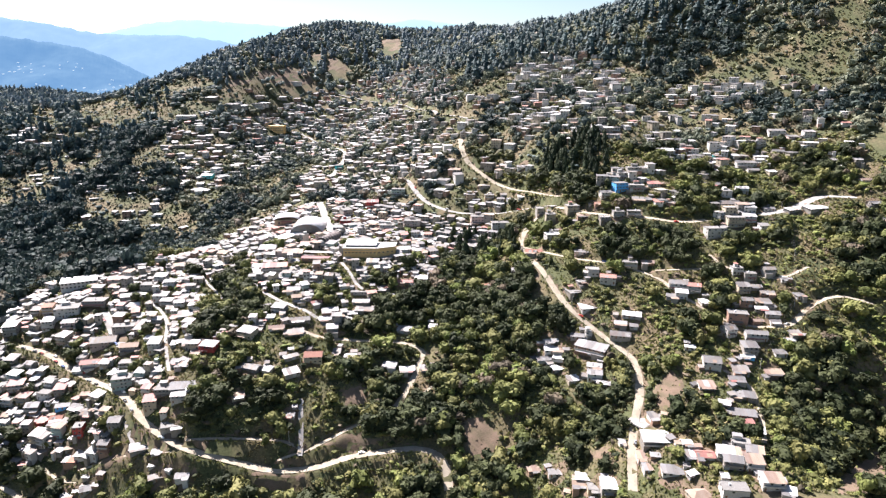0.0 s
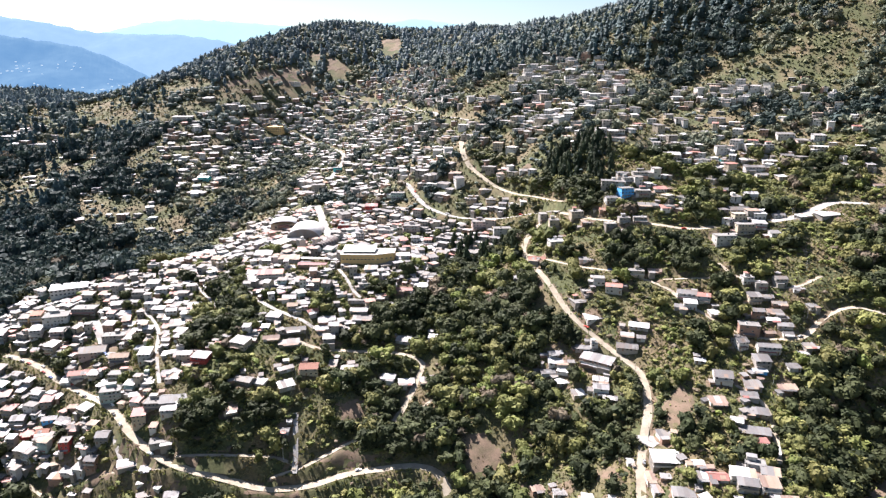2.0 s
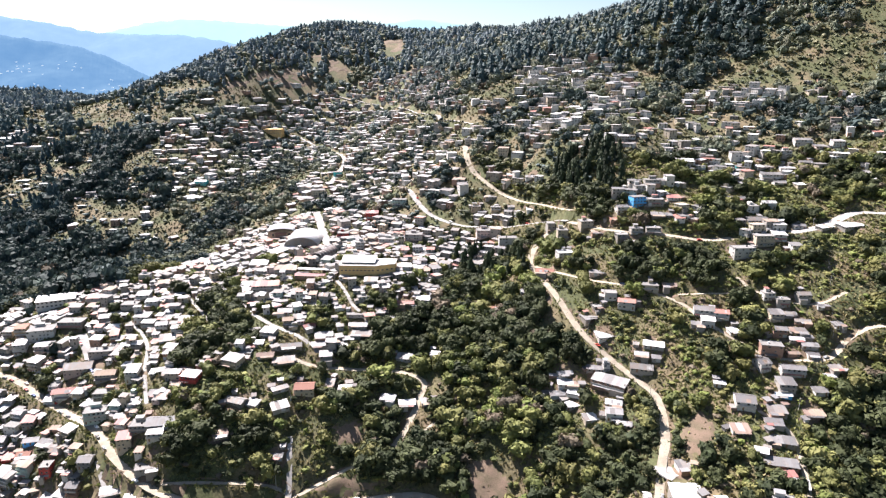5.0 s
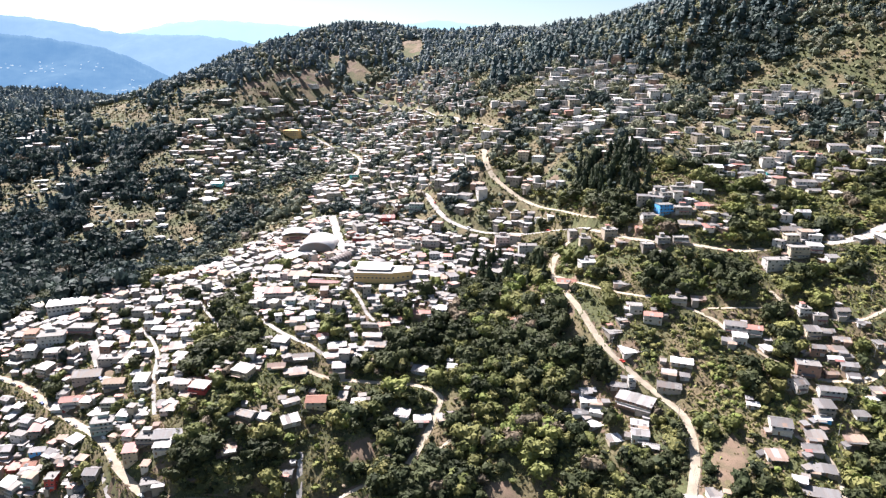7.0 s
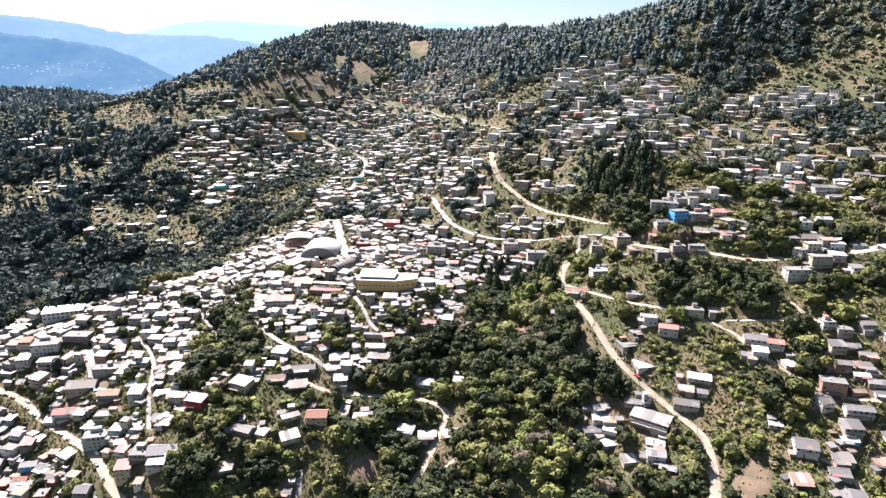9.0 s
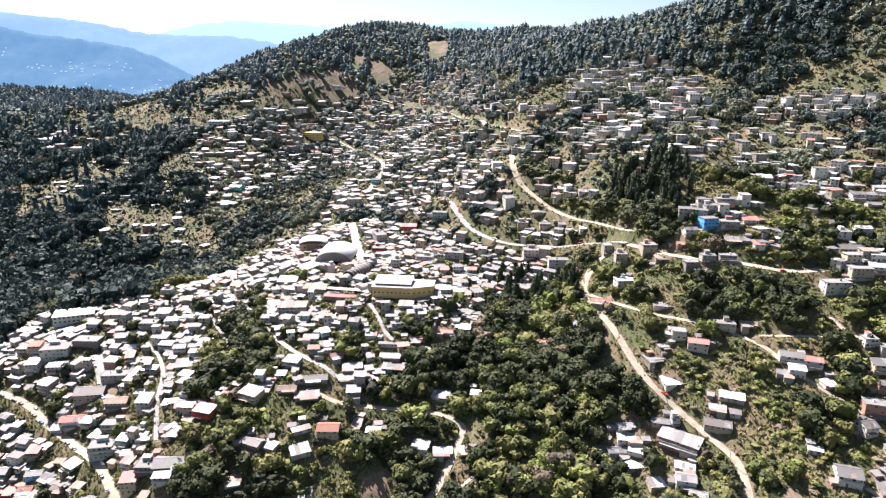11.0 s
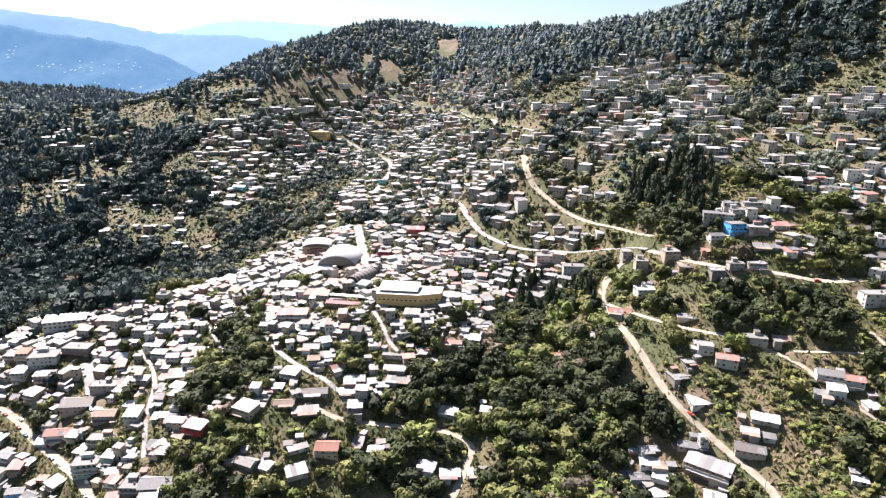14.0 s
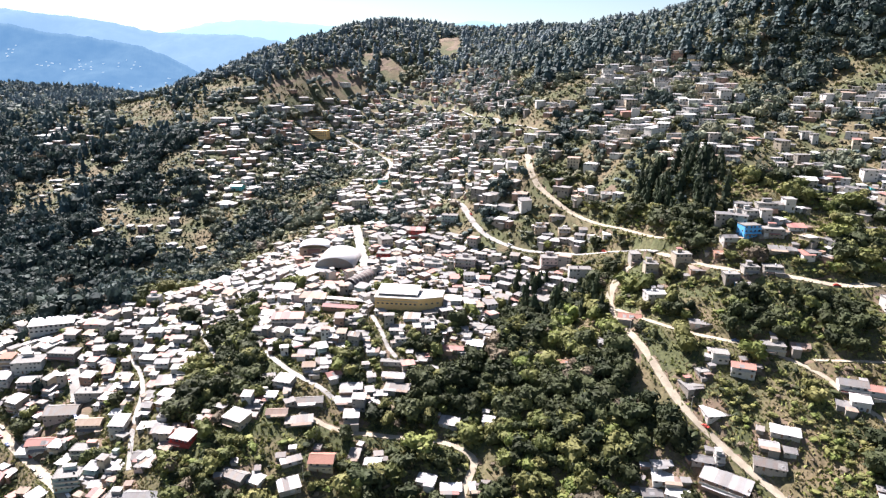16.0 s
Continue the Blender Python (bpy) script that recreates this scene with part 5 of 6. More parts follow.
nrg = np.random.default_rng(5)


def leaf_cloud(centres, normals, sizes, rng, stray=0.3):
    """Leaf clumps: a small ragged three-cornered spray at each centre, facing roughly along its normal."""
    n = len(centres)
    nn = normals + rng.normal(0, stray, (n, 3))
    nn /= np.linalg.norm(nn, axis=1)[:, None]
    u = np.cross(nn, rng.normal(0, 1, (n, 3)))
    u /= np.linalg.norm(u, axis=1)[:, None]
    v = np.cross(nn, u)
    s = sizes[:, None]
    k = rng.uniform(0.7, 1.35, (3, n, 1))
    centres = centres + nn * s * 0.1
    c = np.stack([centres - u * s * k[0] - v * s * 0.6, centres + u * s * k[1] - v * s * 0.5 + nn * s * 0.15, centres + v * s * k[2] - nn * s * 0.15], 1)
    return c.reshape(-1, 3)


def ball(level):
    """Corners and faces of a round hull."""
    bm = bmesh.new()
    bmesh.ops.create_icosphere(bm, subdivisions=level, radius=1)
    v = np.array([q.co[:] for q in bm.verts])
    f = np.array([[q.index for q in face.verts] for face in bm.faces])
    bm.free()
    return v, f


HULL = {1: ball(1), 2: ball(2)}


def crown(n, rng, kind, level):
    """A unit crown, 1 high and about 1 wide, its base at z = 0: a dense inner mass, and n leaf sprays over its boughs."""
    if kind == "pine":
        tri, tiers = [], 4
        for k in range(tiers):
            z, r = 0.08 + 0.21 * k, (0.24, 0.33, 0.32, 0.23)[k] * rng.uniform(0.85, 1.15)
            a = np.arange(6) * math.pi / 3 + rng.uniform(0, 1)
            rr = r * rng.uniform(0.75, 1.2, 6)
            ring = np.stack([rr * np.cos(a), rr * np.sin(a), z + rng.uniform(-0.04, 0.04, 6)], 1)
            tip = np.array([rng.normal(0, 0.02), rng.normal(0, 0.02), min(0.98, z + 0.34)])
            for i in range(6):
                tri += [ring[i], ring[(i + 1) % 6], tip]
        z = rng.random(n) ** 0.9
        r = 0.36 * np.sqrt(1 - (z * 1.5 - 0.5) ** 2 * 0.95) * rng.uniform(0.8, 1.15, n)
        a = rng.random(n) * 2 * np.pi
        p = np.stack([r * np.cos(a), r * np.sin(a), 0.06 + z * 0.92], 1)
        nrm = np.stack([np.cos(a), np.sin(a), np.full(n, 0.7)], 1)
        return np.concatenate([np.array(tri), leaf_cloud(p, nrm, np.full(n, 0.55 / n**0.5 if n > 20 else 0.085), rng)])
    m = 8
    bc = np.stack([rng.normal(0, 0.2, m), rng.normal(0, 0.2, m), rng.uniform(0.32, 0.74, m)], 1)
    br = rng.uniform(0.15, 0.29, m)
    bc[0], br[0] = (0, 0, 0.48), 0.33
    d, f = HULL[level]
    q = bc - (0, 0, 0.5)
    along = d @ q.T
    disc = br**2 - (q**2).sum(1) + along**2
    reach = np.where(disc > 0, along + np.sqrt(np.maximum(disc, 0)), 0.0).max(1)
    core = (0, 0, 0.5) + d * (np.maximum(reach, 0.2) * rng.uniform(0.8 if level == 2 else 0.7, 1.0, len(d)))[:, None]
    core[:, 2] = np.maximum(core[:, 2], 0.02)
    out = core[f].reshape(-1, 3)
    pts = []
    while len(pts) < n:
        k = rng.integers(0, m)
        e = rng.normal(0, 1, 3)
        e[2] = abs(e[2]) * 0.9 - 0.3
        e /= np.linalg.norm(e)
        p = bc[k] + e * br[k]
        if ((np.linalg.norm(bc - p, axis=1) - 0.92 * br) > 0).all():
            pts.append((p, e))
    p, e = np.array([a for a, b in pts]), np.array([b for a, b in pts])
    p[:, 2] = np.clip(p[:, 2], 0.05, 1.1)
    return np.concatenate([out, leaf_cloud(p, e + (0, 0, 0.15), np.full(n, min(0.11, 0.95 / n**0.5)) * rng.uniform(0.6, 1.35, n), rng, 0.32)])


CROWNS = {}
for kind in ("broad", "pine"):
    for lod, n, level in (("near", 112, 2), ("mid", 36, 1), ("far", 7, 1), ("shrub", 18, 1)):
        CROWNS[kind, lod] = [crown(n, nrg, kind, level) for _ in range(8)]


def forest(name, label, xs, ys, heights, widths, kind, lod, material, sink=0.12):
    """Many trees that nobody could count, as one mesh."""
    if not len(xs):
        return
    z = height(xs, ys)
    pick, spin, tint = nrg.integers(0, 8, len(xs)), nrg.random(len(xs)) * 6.283, nrg.random(len(xs))
    out, tone = [], []
    for k in range(8):
        i = np.where(pick == k)[0]
        p = CROWNS[kind, lod][k]
        c, s = np.cos(spin[i])[:, None], np.sin(spin[i])[:, None]
        w = widths[i][:, None]
        out.append(np.stack([xs[i][:, None] + (p[:, 0] * c - p[:, 1] * s) * w, ys[i][:, None] + (p[:, 0] * s + p[:, 1] * c) * w, z[i][:, None] + (p[:, 2] - sink) * heights[i][:, None]], 2).reshape(-1, 3))
        tone.append(np.repeat(tint[i], len(p)))
    v = np.concatenate(out)
    me = quads_mesh(name, v, np.arange(len(v)).reshape(-1, 3), material)
    me.attributes.new("tone", "FLOAT", "POINT").data.foreach_set("value", np.concatenate(tone).astype(np.float32))
    ob = new(name, me)
    tagged(ob, label, "trees" if "tree" in name or "pine" in name else "shrubs", kind="stuff")


def trunk_mesh():
    """A leaning tapered trunk with four limbs, 1 high."""
    bm = bmesh.new()
    for a, b, r0, r1 in (((0, 0, -0.25), (0.03, 0.02, 0.5), 0.045, 0.028), ((0.02, 0.01, 0.3), (0.22, 0.08, 0.62), 0.022, 0.01), ((0.02, 0.01, 0.35), (-0.18, 0.14, 0.66), 0.022, 0.01), ((0.03, 0.02, 0.42), (0.04, -0.2, 0.7), 0.02, 0.01), ((0.03, 0.02, 0.48), (0.02, 0.06, 0.82), 0.026, 0.01)):
        a, b = Vector(a), Vector(b)
        m = Matrix.Translation((a + b) / 2) @ (b - a).to_track_quat("Z", "Y").to_matrix().to_4x4()
        bmesh.ops.create_cone(bm, cap_ends=False, segments=6, radius1=r0, radius2=r1, depth=(b - a).length, matrix=m)
    me = bpy.data.meshes.new("trunk")
    bm.to_mesh(me)
    bm.free()
    me.materials.append(M["bark"])
    return me


TRUNK = trunk_mesh()
CROWN_MESH = [[quads_mesh("crown", p, np.arange(len(p)).reshape(-1, 3), leaf) for p in CROWNS["broad", "near"]] for leaf in LEAF]
TREE_WORDS = ("dark green broadleaf tree on the hillside", "olive-green broadleaf tree on the hillside", "light yellow-green broadleaf tree on the hillside", "bare grey-brown tree on the hillside")


def lone_tree(x, y, tall, wide, tone):
    ob = new("tree")
    ob.matrix_world = pose(x, y, z_at(x, y), 0, 0, (x * 77 + y * 31) % 360) @ Matrix.Diagonal((wide, wide, tall, 1))
    part("trunk", TRUNK, ob)
    part("crown", CROWN_MESH[tone][int(x * 7 + y * 3) % 8], ob)
    tagged(ob, TREE_WORDS[tone], "tree", "trees on the near slope")


TK = np.array(TAKEN)


def clear_of(x, y, r, tall):
    """Which of the places keep clear of houses and roads; tall trees also stand back on a road's or a house's downhill side."""
    ok = np.ones(len(x), bool)
    for back in (0.35, 0.75):
        d, _ = road_near(x - sun_dir.x / 0.675 * back * tall, y - sun_dir.y / 0.675 * back * tall)
        ok &= (d > 0.2) | (y > 640) | (nrg.random(len(x)) < 0.25)
    for back, share in ((0.0, 0.75), (0.8, 0.5), (1.5, 0.2)):
        yy = y + back * tall
        d, _ = road_near(x, yy)
        ok &= (d > r * 0.7 + 0.3) if back == 0 else (d > 0.2) | (y > 700)
        if back > 1:
            continue
        for s in range(0, len(x), 4000):
            q = np.hypot(x[s:s + 4000, None] - TK[:, 0], yy[s:s + 4000, None] - TK[:, 1]) - TK[:, 2]
            ok[s:s + 4000] &= q.min(1) > (r[s:s + 4000] * share if back == 0 else -1.2)
    return ok


def in_view(x, y):
    return (np.abs(x + 0.06 * y) < 0.78 * y + 70)


def in_any(polys, x, y):
    ok = np.zeros(len(x), bool)
    for poly in polys:
        p = np.array(poly, float)
        x0, y0, x1, y1 = p[:, 0], p[:, 1], np.roll(p[:, 0], 1), np.roll(p[:, 1], 1)
        cross = ((y0 > y[:, None]) != (y1 > y[:, None])) & (x[:, None] < (x1 - x0) * (y[:, None] - y0) / (y1 - y0 + 1e-9) + x0)
        ok ^= cross.sum(1) % 2 == 1
    return ok


MEADOWS = (
    [(-625, 857), (-725, 999), (-705, 1007), (-634, 904)],
    [(-427, 911), (-457, 991), (-433, 994), (-399, 933)],
    [(-503, 992), (-534, 1078), (-498, 1072), (-460, 1010), (-466, 980)],
    [(-801, 1232), (-860, 1336), (-828, 1352), (-755, 1241)],
    [(-682, 1215), (-698, 1301), (-622, 1281), (-563, 1208), (-589, 1182)],
    [(-688, 970), (-696, 1037), (-633, 1072), (-599, 1099), (-557, 1028), (-616, 996), (-654, 946)],
    [(-514, 864), (-541, 933), (-486, 923), (-442, 887), (-453, 858)],
    [(-419, 835), (-433, 888), (-383, 893), (-354, 850), (-371, 818)],
    [(-573, 1242), (-569, 1339), (-487, 1338), (-430, 1299), (-452, 1237), (-516, 1211)],
    [(-422, 1274), (-416, 1363), (-367, 1392), (-372, 1321)],
    [(-394, 606), (-457, 710), (-412, 730), (-329, 604), (-329, 560)],
    [(-386, 701), (-414, 759), (-385, 763), (-352, 703)],
    [(-360, 801), (-370, 834), (-334, 826), (-316, 778)],
    [(309, 834), (337, 877), (387, 833), (420, 792), (405, 759), (367, 812)],
    [(188, 696), (236, 760), (298, 770), (334, 735), (330, 700), (280, 722)],
    [(63, 458), (84, 489), (102, 507), (104, 483), (86, 449)],
    [(-594, 1237), (-513, 1297), (-423, 1337), (-427, 1236), (-511, 1172)],
    [(-734, 1270), (-787, 1414), (-656, 1330), (-614, 1272), (-658, 1254)],
    [(-412, 1384), (-296, 1495), (-288, 1448), (-375, 1373)],
    [(-497, 992), (-447, 1027), (-404, 986), (-444, 931)],
    [(200, 273), (233, 310), (267, 331), (231, 276)],
    [(133, 361), (151, 372), (158, 360), (144, 339)],
    [(12, 376), (27, 374), (37, 353), (13, 357)],
    [(-75, 543), (-53, 529), (-46, 508)],
    [(103, 479), (118, 482), (126, 476), (96, 466)],
    [(-32, 403), (-25, 416), (-10, 407), (-28, 393)],
    [(-15, 447), (2, 447), (4, 419), (-10, 422)],
    [(-424, 646), (-405, 712), (-315, 560), (-367, 567)],
    [(22, 392), (45, 380), (45, 362), (28, 364)],
    [(-123, 348), (-83, 347), (-89, 338), (-129, 339)],
    [(130, 499), (156, 491), (150, 483), (129, 491)],
    [(85, 584), (111, 553), (104, 540), (82, 564)],
    [(108, 533), (134, 515), (122, 506), (105, 517)],
    [(-415, 1387), (-290, 1492), (-297, 1458), (-396, 1355)],
    [(-158, 1627), (-103, 1639), (-93, 1525), (-138, 1553)],
    [(-279, 1547), (-230, 1535), (-239, 1497), (-267, 1509)],
    [(90, 735), (130, 698), (123, 681), (91, 717)],
    [(251, 400), (269, 413), (273, 402), (254, 391)],
    [(386, 592), (426, 608), (402, 559), (383, 559)],
    [(353, 829), (390, 819), (394, 778), (353, 794)],
    [(285, 463), (343, 465), (336, 453), (283, 452)],
)
THIN = (
    [(-141, 392), (-134, 429), (-81, 446), (-38, 444), (-20, 428), (-20, 399), (-56, 378), (-85, 364), (-130, 361), (-144, 375)],
    [(136, 381), (160, 398), (173, 379), (181, 354), (167, 314), (133, 307), (129, 345)],
    [(100, 489), (162, 460), (187, 420), (151, 383), (134, 403), (110, 443)],
    [(210, 486), (278, 477), (268, 456), (208, 467)],
    [(37, 381), (82, 377), (113, 353), (99, 311), (60, 325), (35, 349)],
    [(110, 544), (219, 512), (203, 468), (145, 481), (104, 509)],
)


def scatter(n, x0, x1, y0, y1):
    x, y = nrg.uniform(x0, x1, n), nrg.uniform(y0, y1, n)
    k = in_view(x, y)
    return x[k], y[k]


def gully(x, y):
    """The wooded gully in the middle: denser trees in darker tones; the shaded western slope is west_side."""
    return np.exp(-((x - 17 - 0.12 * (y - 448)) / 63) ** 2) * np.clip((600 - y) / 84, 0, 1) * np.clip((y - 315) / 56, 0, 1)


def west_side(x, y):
    """Western flank of the spur, under old trees; its shade painted as darker leaves."""
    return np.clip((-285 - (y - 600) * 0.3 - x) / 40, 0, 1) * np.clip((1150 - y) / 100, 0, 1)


def woods(n, box, size, shape, kind, lod, names, keep=None):
    x, y = scatter(n, *box)
    size = size * np.clip(nrg.lognormal(0, 0.28, len(x)), 0.55, 1.45)
    wide = size * nrg.uniform(*shape, len(x))
    near = lod in ("near", "shrub")
    open_land = wave_noise(x, y, 36) + 0.6 * wave_noise(x + 99, y, 13) if near else 0.9 * wave_noise(x, y, 62) + 0.6 * wave_noise(x + 99, y, 27)
    k = clear_of(x, y, wide * 0.4, size)
    # clearings stay open towards the valley, where tall trees would stand in front of them
    low = lod == "shrub" or names[0] == "undergrowth_shrubs"
    stand = np.where(y > 600, 1.0, 0.0) * (0.0 if low else 1.0)
    for back in (0.0, 1.3, 2.6):
        bx, by = x * (1 + back * size * stand / np.maximum(y, 1)), y + back * size * stand
        k &= ~in_any(MEADOWS, bx, by) | (nrg.random(len(x)) < np.where(y > 600, 0.75 if low else 0.28, 0.4 if low else 0.0))
        k &= ~in_any(EARTH, bx, by) | (nrg.random(len(x)) < 0.06)
    if lod != "far":
        k &= ~in_any(THIN, x, y) | (nrg.random(len(x)) < (0.95 if lod == "shrub" else 0.52))
        k &= ~in_any([QUARTERS["west_town"][2]], x, y) | (nrg.random(len(x)) < 0.5) | in_any(GARDENS, x, y)
    if keep is not None:
        k &= keep(x, y, open_land)
    # west_side lowers the tone: the backlit flank's shade goes into the leaf choice
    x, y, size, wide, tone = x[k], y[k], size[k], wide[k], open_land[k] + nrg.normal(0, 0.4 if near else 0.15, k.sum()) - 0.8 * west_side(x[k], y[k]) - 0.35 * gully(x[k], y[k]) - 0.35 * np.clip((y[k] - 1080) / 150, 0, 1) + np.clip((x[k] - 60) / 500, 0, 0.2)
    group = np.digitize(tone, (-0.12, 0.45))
    group[nrg.random(len(x)) < (0.05 if near else 0.03)] = 3
    if lod == "near":
        single = np.argsort(y)[:280]
        for i in single:
            lone_tree(x[i], y[i], size[i], wide[i], int(group[i]))
        rest = np.setdiff1d(np.arange(len(x)), single)
        x, y, size, wide, group = x[rest], y[rest], size[rest], wide[rest], group[rest]
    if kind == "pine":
        for q, leaf in ((y > 1300, PINE_HAZED), (y <= 1300, PINE_MID)):
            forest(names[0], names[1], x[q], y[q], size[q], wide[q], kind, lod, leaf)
        return
    for i in range(4):
        q = group == i
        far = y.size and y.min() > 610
        forest(names[0], names[1], x[q], y[q], size[q], wide[q], kind, lod, LEAF_SHADE if i == 0 and lod == "mid" else LEAF_HAZED[i] if far else LEAF[i])


def grove(poly, n, size, shape, kind, lod, material, names):
    """A close stand of trees of one kind."""
    p = np.array(poly, float)
    x, y = nrg.uniform(p[:, 0].min(), p[:, 0].max(), n), nrg.uniform(p[:, 1].min(), p[:, 1].max(), n)
    size = size * nrg.lognormal(0, 0.22, n)
    wide = size * nrg.uniform(*shape, n)
    k = in_any([poly], x, y) & clear_of(x, y, wide * 0.3, size * 0.6)
    forest(names[0], names[1], x[k], y[k], size[k], wide[k], kind, lod, material)


def nearby(x, y, o):
    return o < 0.9 * gully(x, y) - np.clip((x - 56) / 220, -0.05, 0.1) + 0.16


woods(11500, (-460, 420, 270, 645), 9.5, (0.8, 1.15), "broad", "near", ("hillside_trees", "dense dark and light green trees on the steep slope"), nearby)
woods(26000, (-460, 420, 270, 645), 3.1, (1.1, 1.9), "broad", "shrub", ("undergrowth_shrubs", "low green shrubs and bushes between the trees"), lambda x, y, o: o < 0.45 + 0.6 * gully(x, y) + nrg.normal(0, 0.25, len(x)))
woods(9000, (-400, 70, 360, 790), 4.6, (0.85, 1.25), "broad", "shrub", ("town_trees", "small dark green trees in the yards between the houses"), lambda x, y, o: in_any([QUARTERS["west_town"][2]], x, y))
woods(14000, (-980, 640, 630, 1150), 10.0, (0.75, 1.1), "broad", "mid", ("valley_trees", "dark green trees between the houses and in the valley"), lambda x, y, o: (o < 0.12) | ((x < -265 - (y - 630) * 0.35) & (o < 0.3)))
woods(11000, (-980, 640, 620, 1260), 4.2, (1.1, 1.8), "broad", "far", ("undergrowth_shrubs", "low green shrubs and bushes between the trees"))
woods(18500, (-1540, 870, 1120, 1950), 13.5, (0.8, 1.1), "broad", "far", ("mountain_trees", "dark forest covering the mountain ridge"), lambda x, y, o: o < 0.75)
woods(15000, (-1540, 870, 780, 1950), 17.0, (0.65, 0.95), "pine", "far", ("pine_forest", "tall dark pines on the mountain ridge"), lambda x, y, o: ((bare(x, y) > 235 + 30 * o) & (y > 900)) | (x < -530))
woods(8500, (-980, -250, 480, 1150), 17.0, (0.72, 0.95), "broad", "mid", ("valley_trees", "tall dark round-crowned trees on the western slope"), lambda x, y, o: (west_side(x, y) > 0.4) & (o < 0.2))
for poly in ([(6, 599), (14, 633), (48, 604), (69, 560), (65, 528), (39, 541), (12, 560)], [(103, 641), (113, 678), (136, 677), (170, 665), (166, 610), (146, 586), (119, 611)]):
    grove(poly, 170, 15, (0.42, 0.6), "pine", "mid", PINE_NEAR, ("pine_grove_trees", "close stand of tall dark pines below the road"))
for poly in ([(127, 486), (142, 524), (166, 518), (198, 505), (206, 487), (196, 469), (175, 471), (152, 481)], [(-29, 484), (-19, 524), (3, 562), (29, 536), (60, 504), (63, 458), (39, 439), (7, 450)], [(-215, 536), (-205, 553), (-172, 519), (-148, 483), (-156, 471), (-178, 486)]):
    grove(poly, 120, 9.5, (0.8, 1.1), "broad", "near", LEAF[0], ("hillside_trees", "close stand of dark green trees on the slope"))
for poly in ([(224, 380), (285, 393), (274, 347), (243, 317), (212, 318), (204, 346)], [(-55, 377), (-50, 397), (-26, 406), (-2, 387), (-6, 369), (-32, 368)]):
    grove(poly, 130, 9.0, (0.85, 1.15), "broad", "near", LEAF[0], ("hillside_trees", "close stand of dark green trees on the slope"))
for poly in ([(33, 738), (60, 728), (91, 670), (101, 629), (72, 646), (44, 681)], [(67, 827), (124, 809), (154, 738), (133, 710), (84, 760)]):
    grove(poly, 150, 6.5, (0.9, 1.25), "broad", "mid", LEAF[0], ("valley_trees", "low green trees and bushes on the slope below the houses"))
    grove(poly, 150, 4.0, (1.1, 1.6), "broad", "mid", LEAF[1], ("undergrowth_shrubs", "olive-green bushes on the slope below the houses"))
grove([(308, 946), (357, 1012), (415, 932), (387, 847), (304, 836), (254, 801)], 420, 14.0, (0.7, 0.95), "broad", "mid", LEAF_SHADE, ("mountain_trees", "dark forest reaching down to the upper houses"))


# ---- tall grass, herbs and weeds over the open ground ----
def herbs(n, box, size, materials, label):
    x, y = scatter(n, *box)
    d, _ = road_near(x, y)
    k = (d > 0.3) & (~in_any(MEADOWS, x, y) | (nrg.random(len(x)) < np.where(y > 800, 1.0, 0.45))) & (nrg.random(len(x)) > 0.15 * west_side(x, y)) & (nrg.random(len(x)) > np.where(in_any(MEADOWS, x, y), 0.0, np.clip((y - 950) / 400, 0, 0.45)))
    k &= ~in_any(EARTH, x, y) | (nrg.random(len(x)) < 0.12)
    x, y = x[k], y[k]
    z = height(x, y)
    s = size * nrg.lognormal(0, 0.3, len(x))
    a, lean = nrg.random(len(x)) * 6.283, nrg.normal(0, 0.45, (2, len(x)))
    c, q = np.cos(a) * s * 0.75, np.sin(a) * s * 0.75
    v = np.stack([np.stack([x - c, y - q, z - 0.15], 1), np.stack([x + c, y + q, z - 0.1], 1), np.stack([x + lean[0] * s, y + lean[1] * s, z + s * 0.8], 1)], 1)
    # grass on the western flank takes the darker tones too, for its shade
    tone = wave_noise(x, y, 31) + 0.7 * wave_noise(x + 50, y, 10) + nrg.normal(0, 0.3, len(x)) - 1.3 * west_side(x, y)
    for i, (lo, hi) in enumerate(((-9, -0.12), (-0.12, 0.2), (0.2, 9))):
        p = v[(tone >= lo) & (tone < hi)].reshape(-1, 3)
        tagged(new("grass", quads_mesh("grass", p, np.arange(len(p)).reshape(-1, 3), materials[i])), label, "grass", kind="stuff")


DRY = leaf_material("leaf_dry", (0.21, 0.168, 0.092), (0.16, 0.14, 0.066))
herbs(200000, (-460, 420, 270, 645), 1.15, (LEAF[1], LEAF[2], DRY), "tall green and dry grass and weeds on the slope")
herbs(110000, (-900, 560, 645, 1350), 1.9, (LEAF[0], LEAF[1], DRY), "grass and weeds between the far houses")


# ---- cars, poles and cables ----
def wheel_mesh():
    bm = bmesh.new()
    bmesh.ops.create_cone(bm, cap_ends=True, segments=12, radius1=0.32, radius2=0.32, depth=0.22, matrix=Matrix.Rotation(radians(90), 4, "Y"))
    me = bpy.data.meshes.new("wheel")
    bm.to_mesh(me)
    bm.free()
    me.materials.append(M["tyre"])
    return me


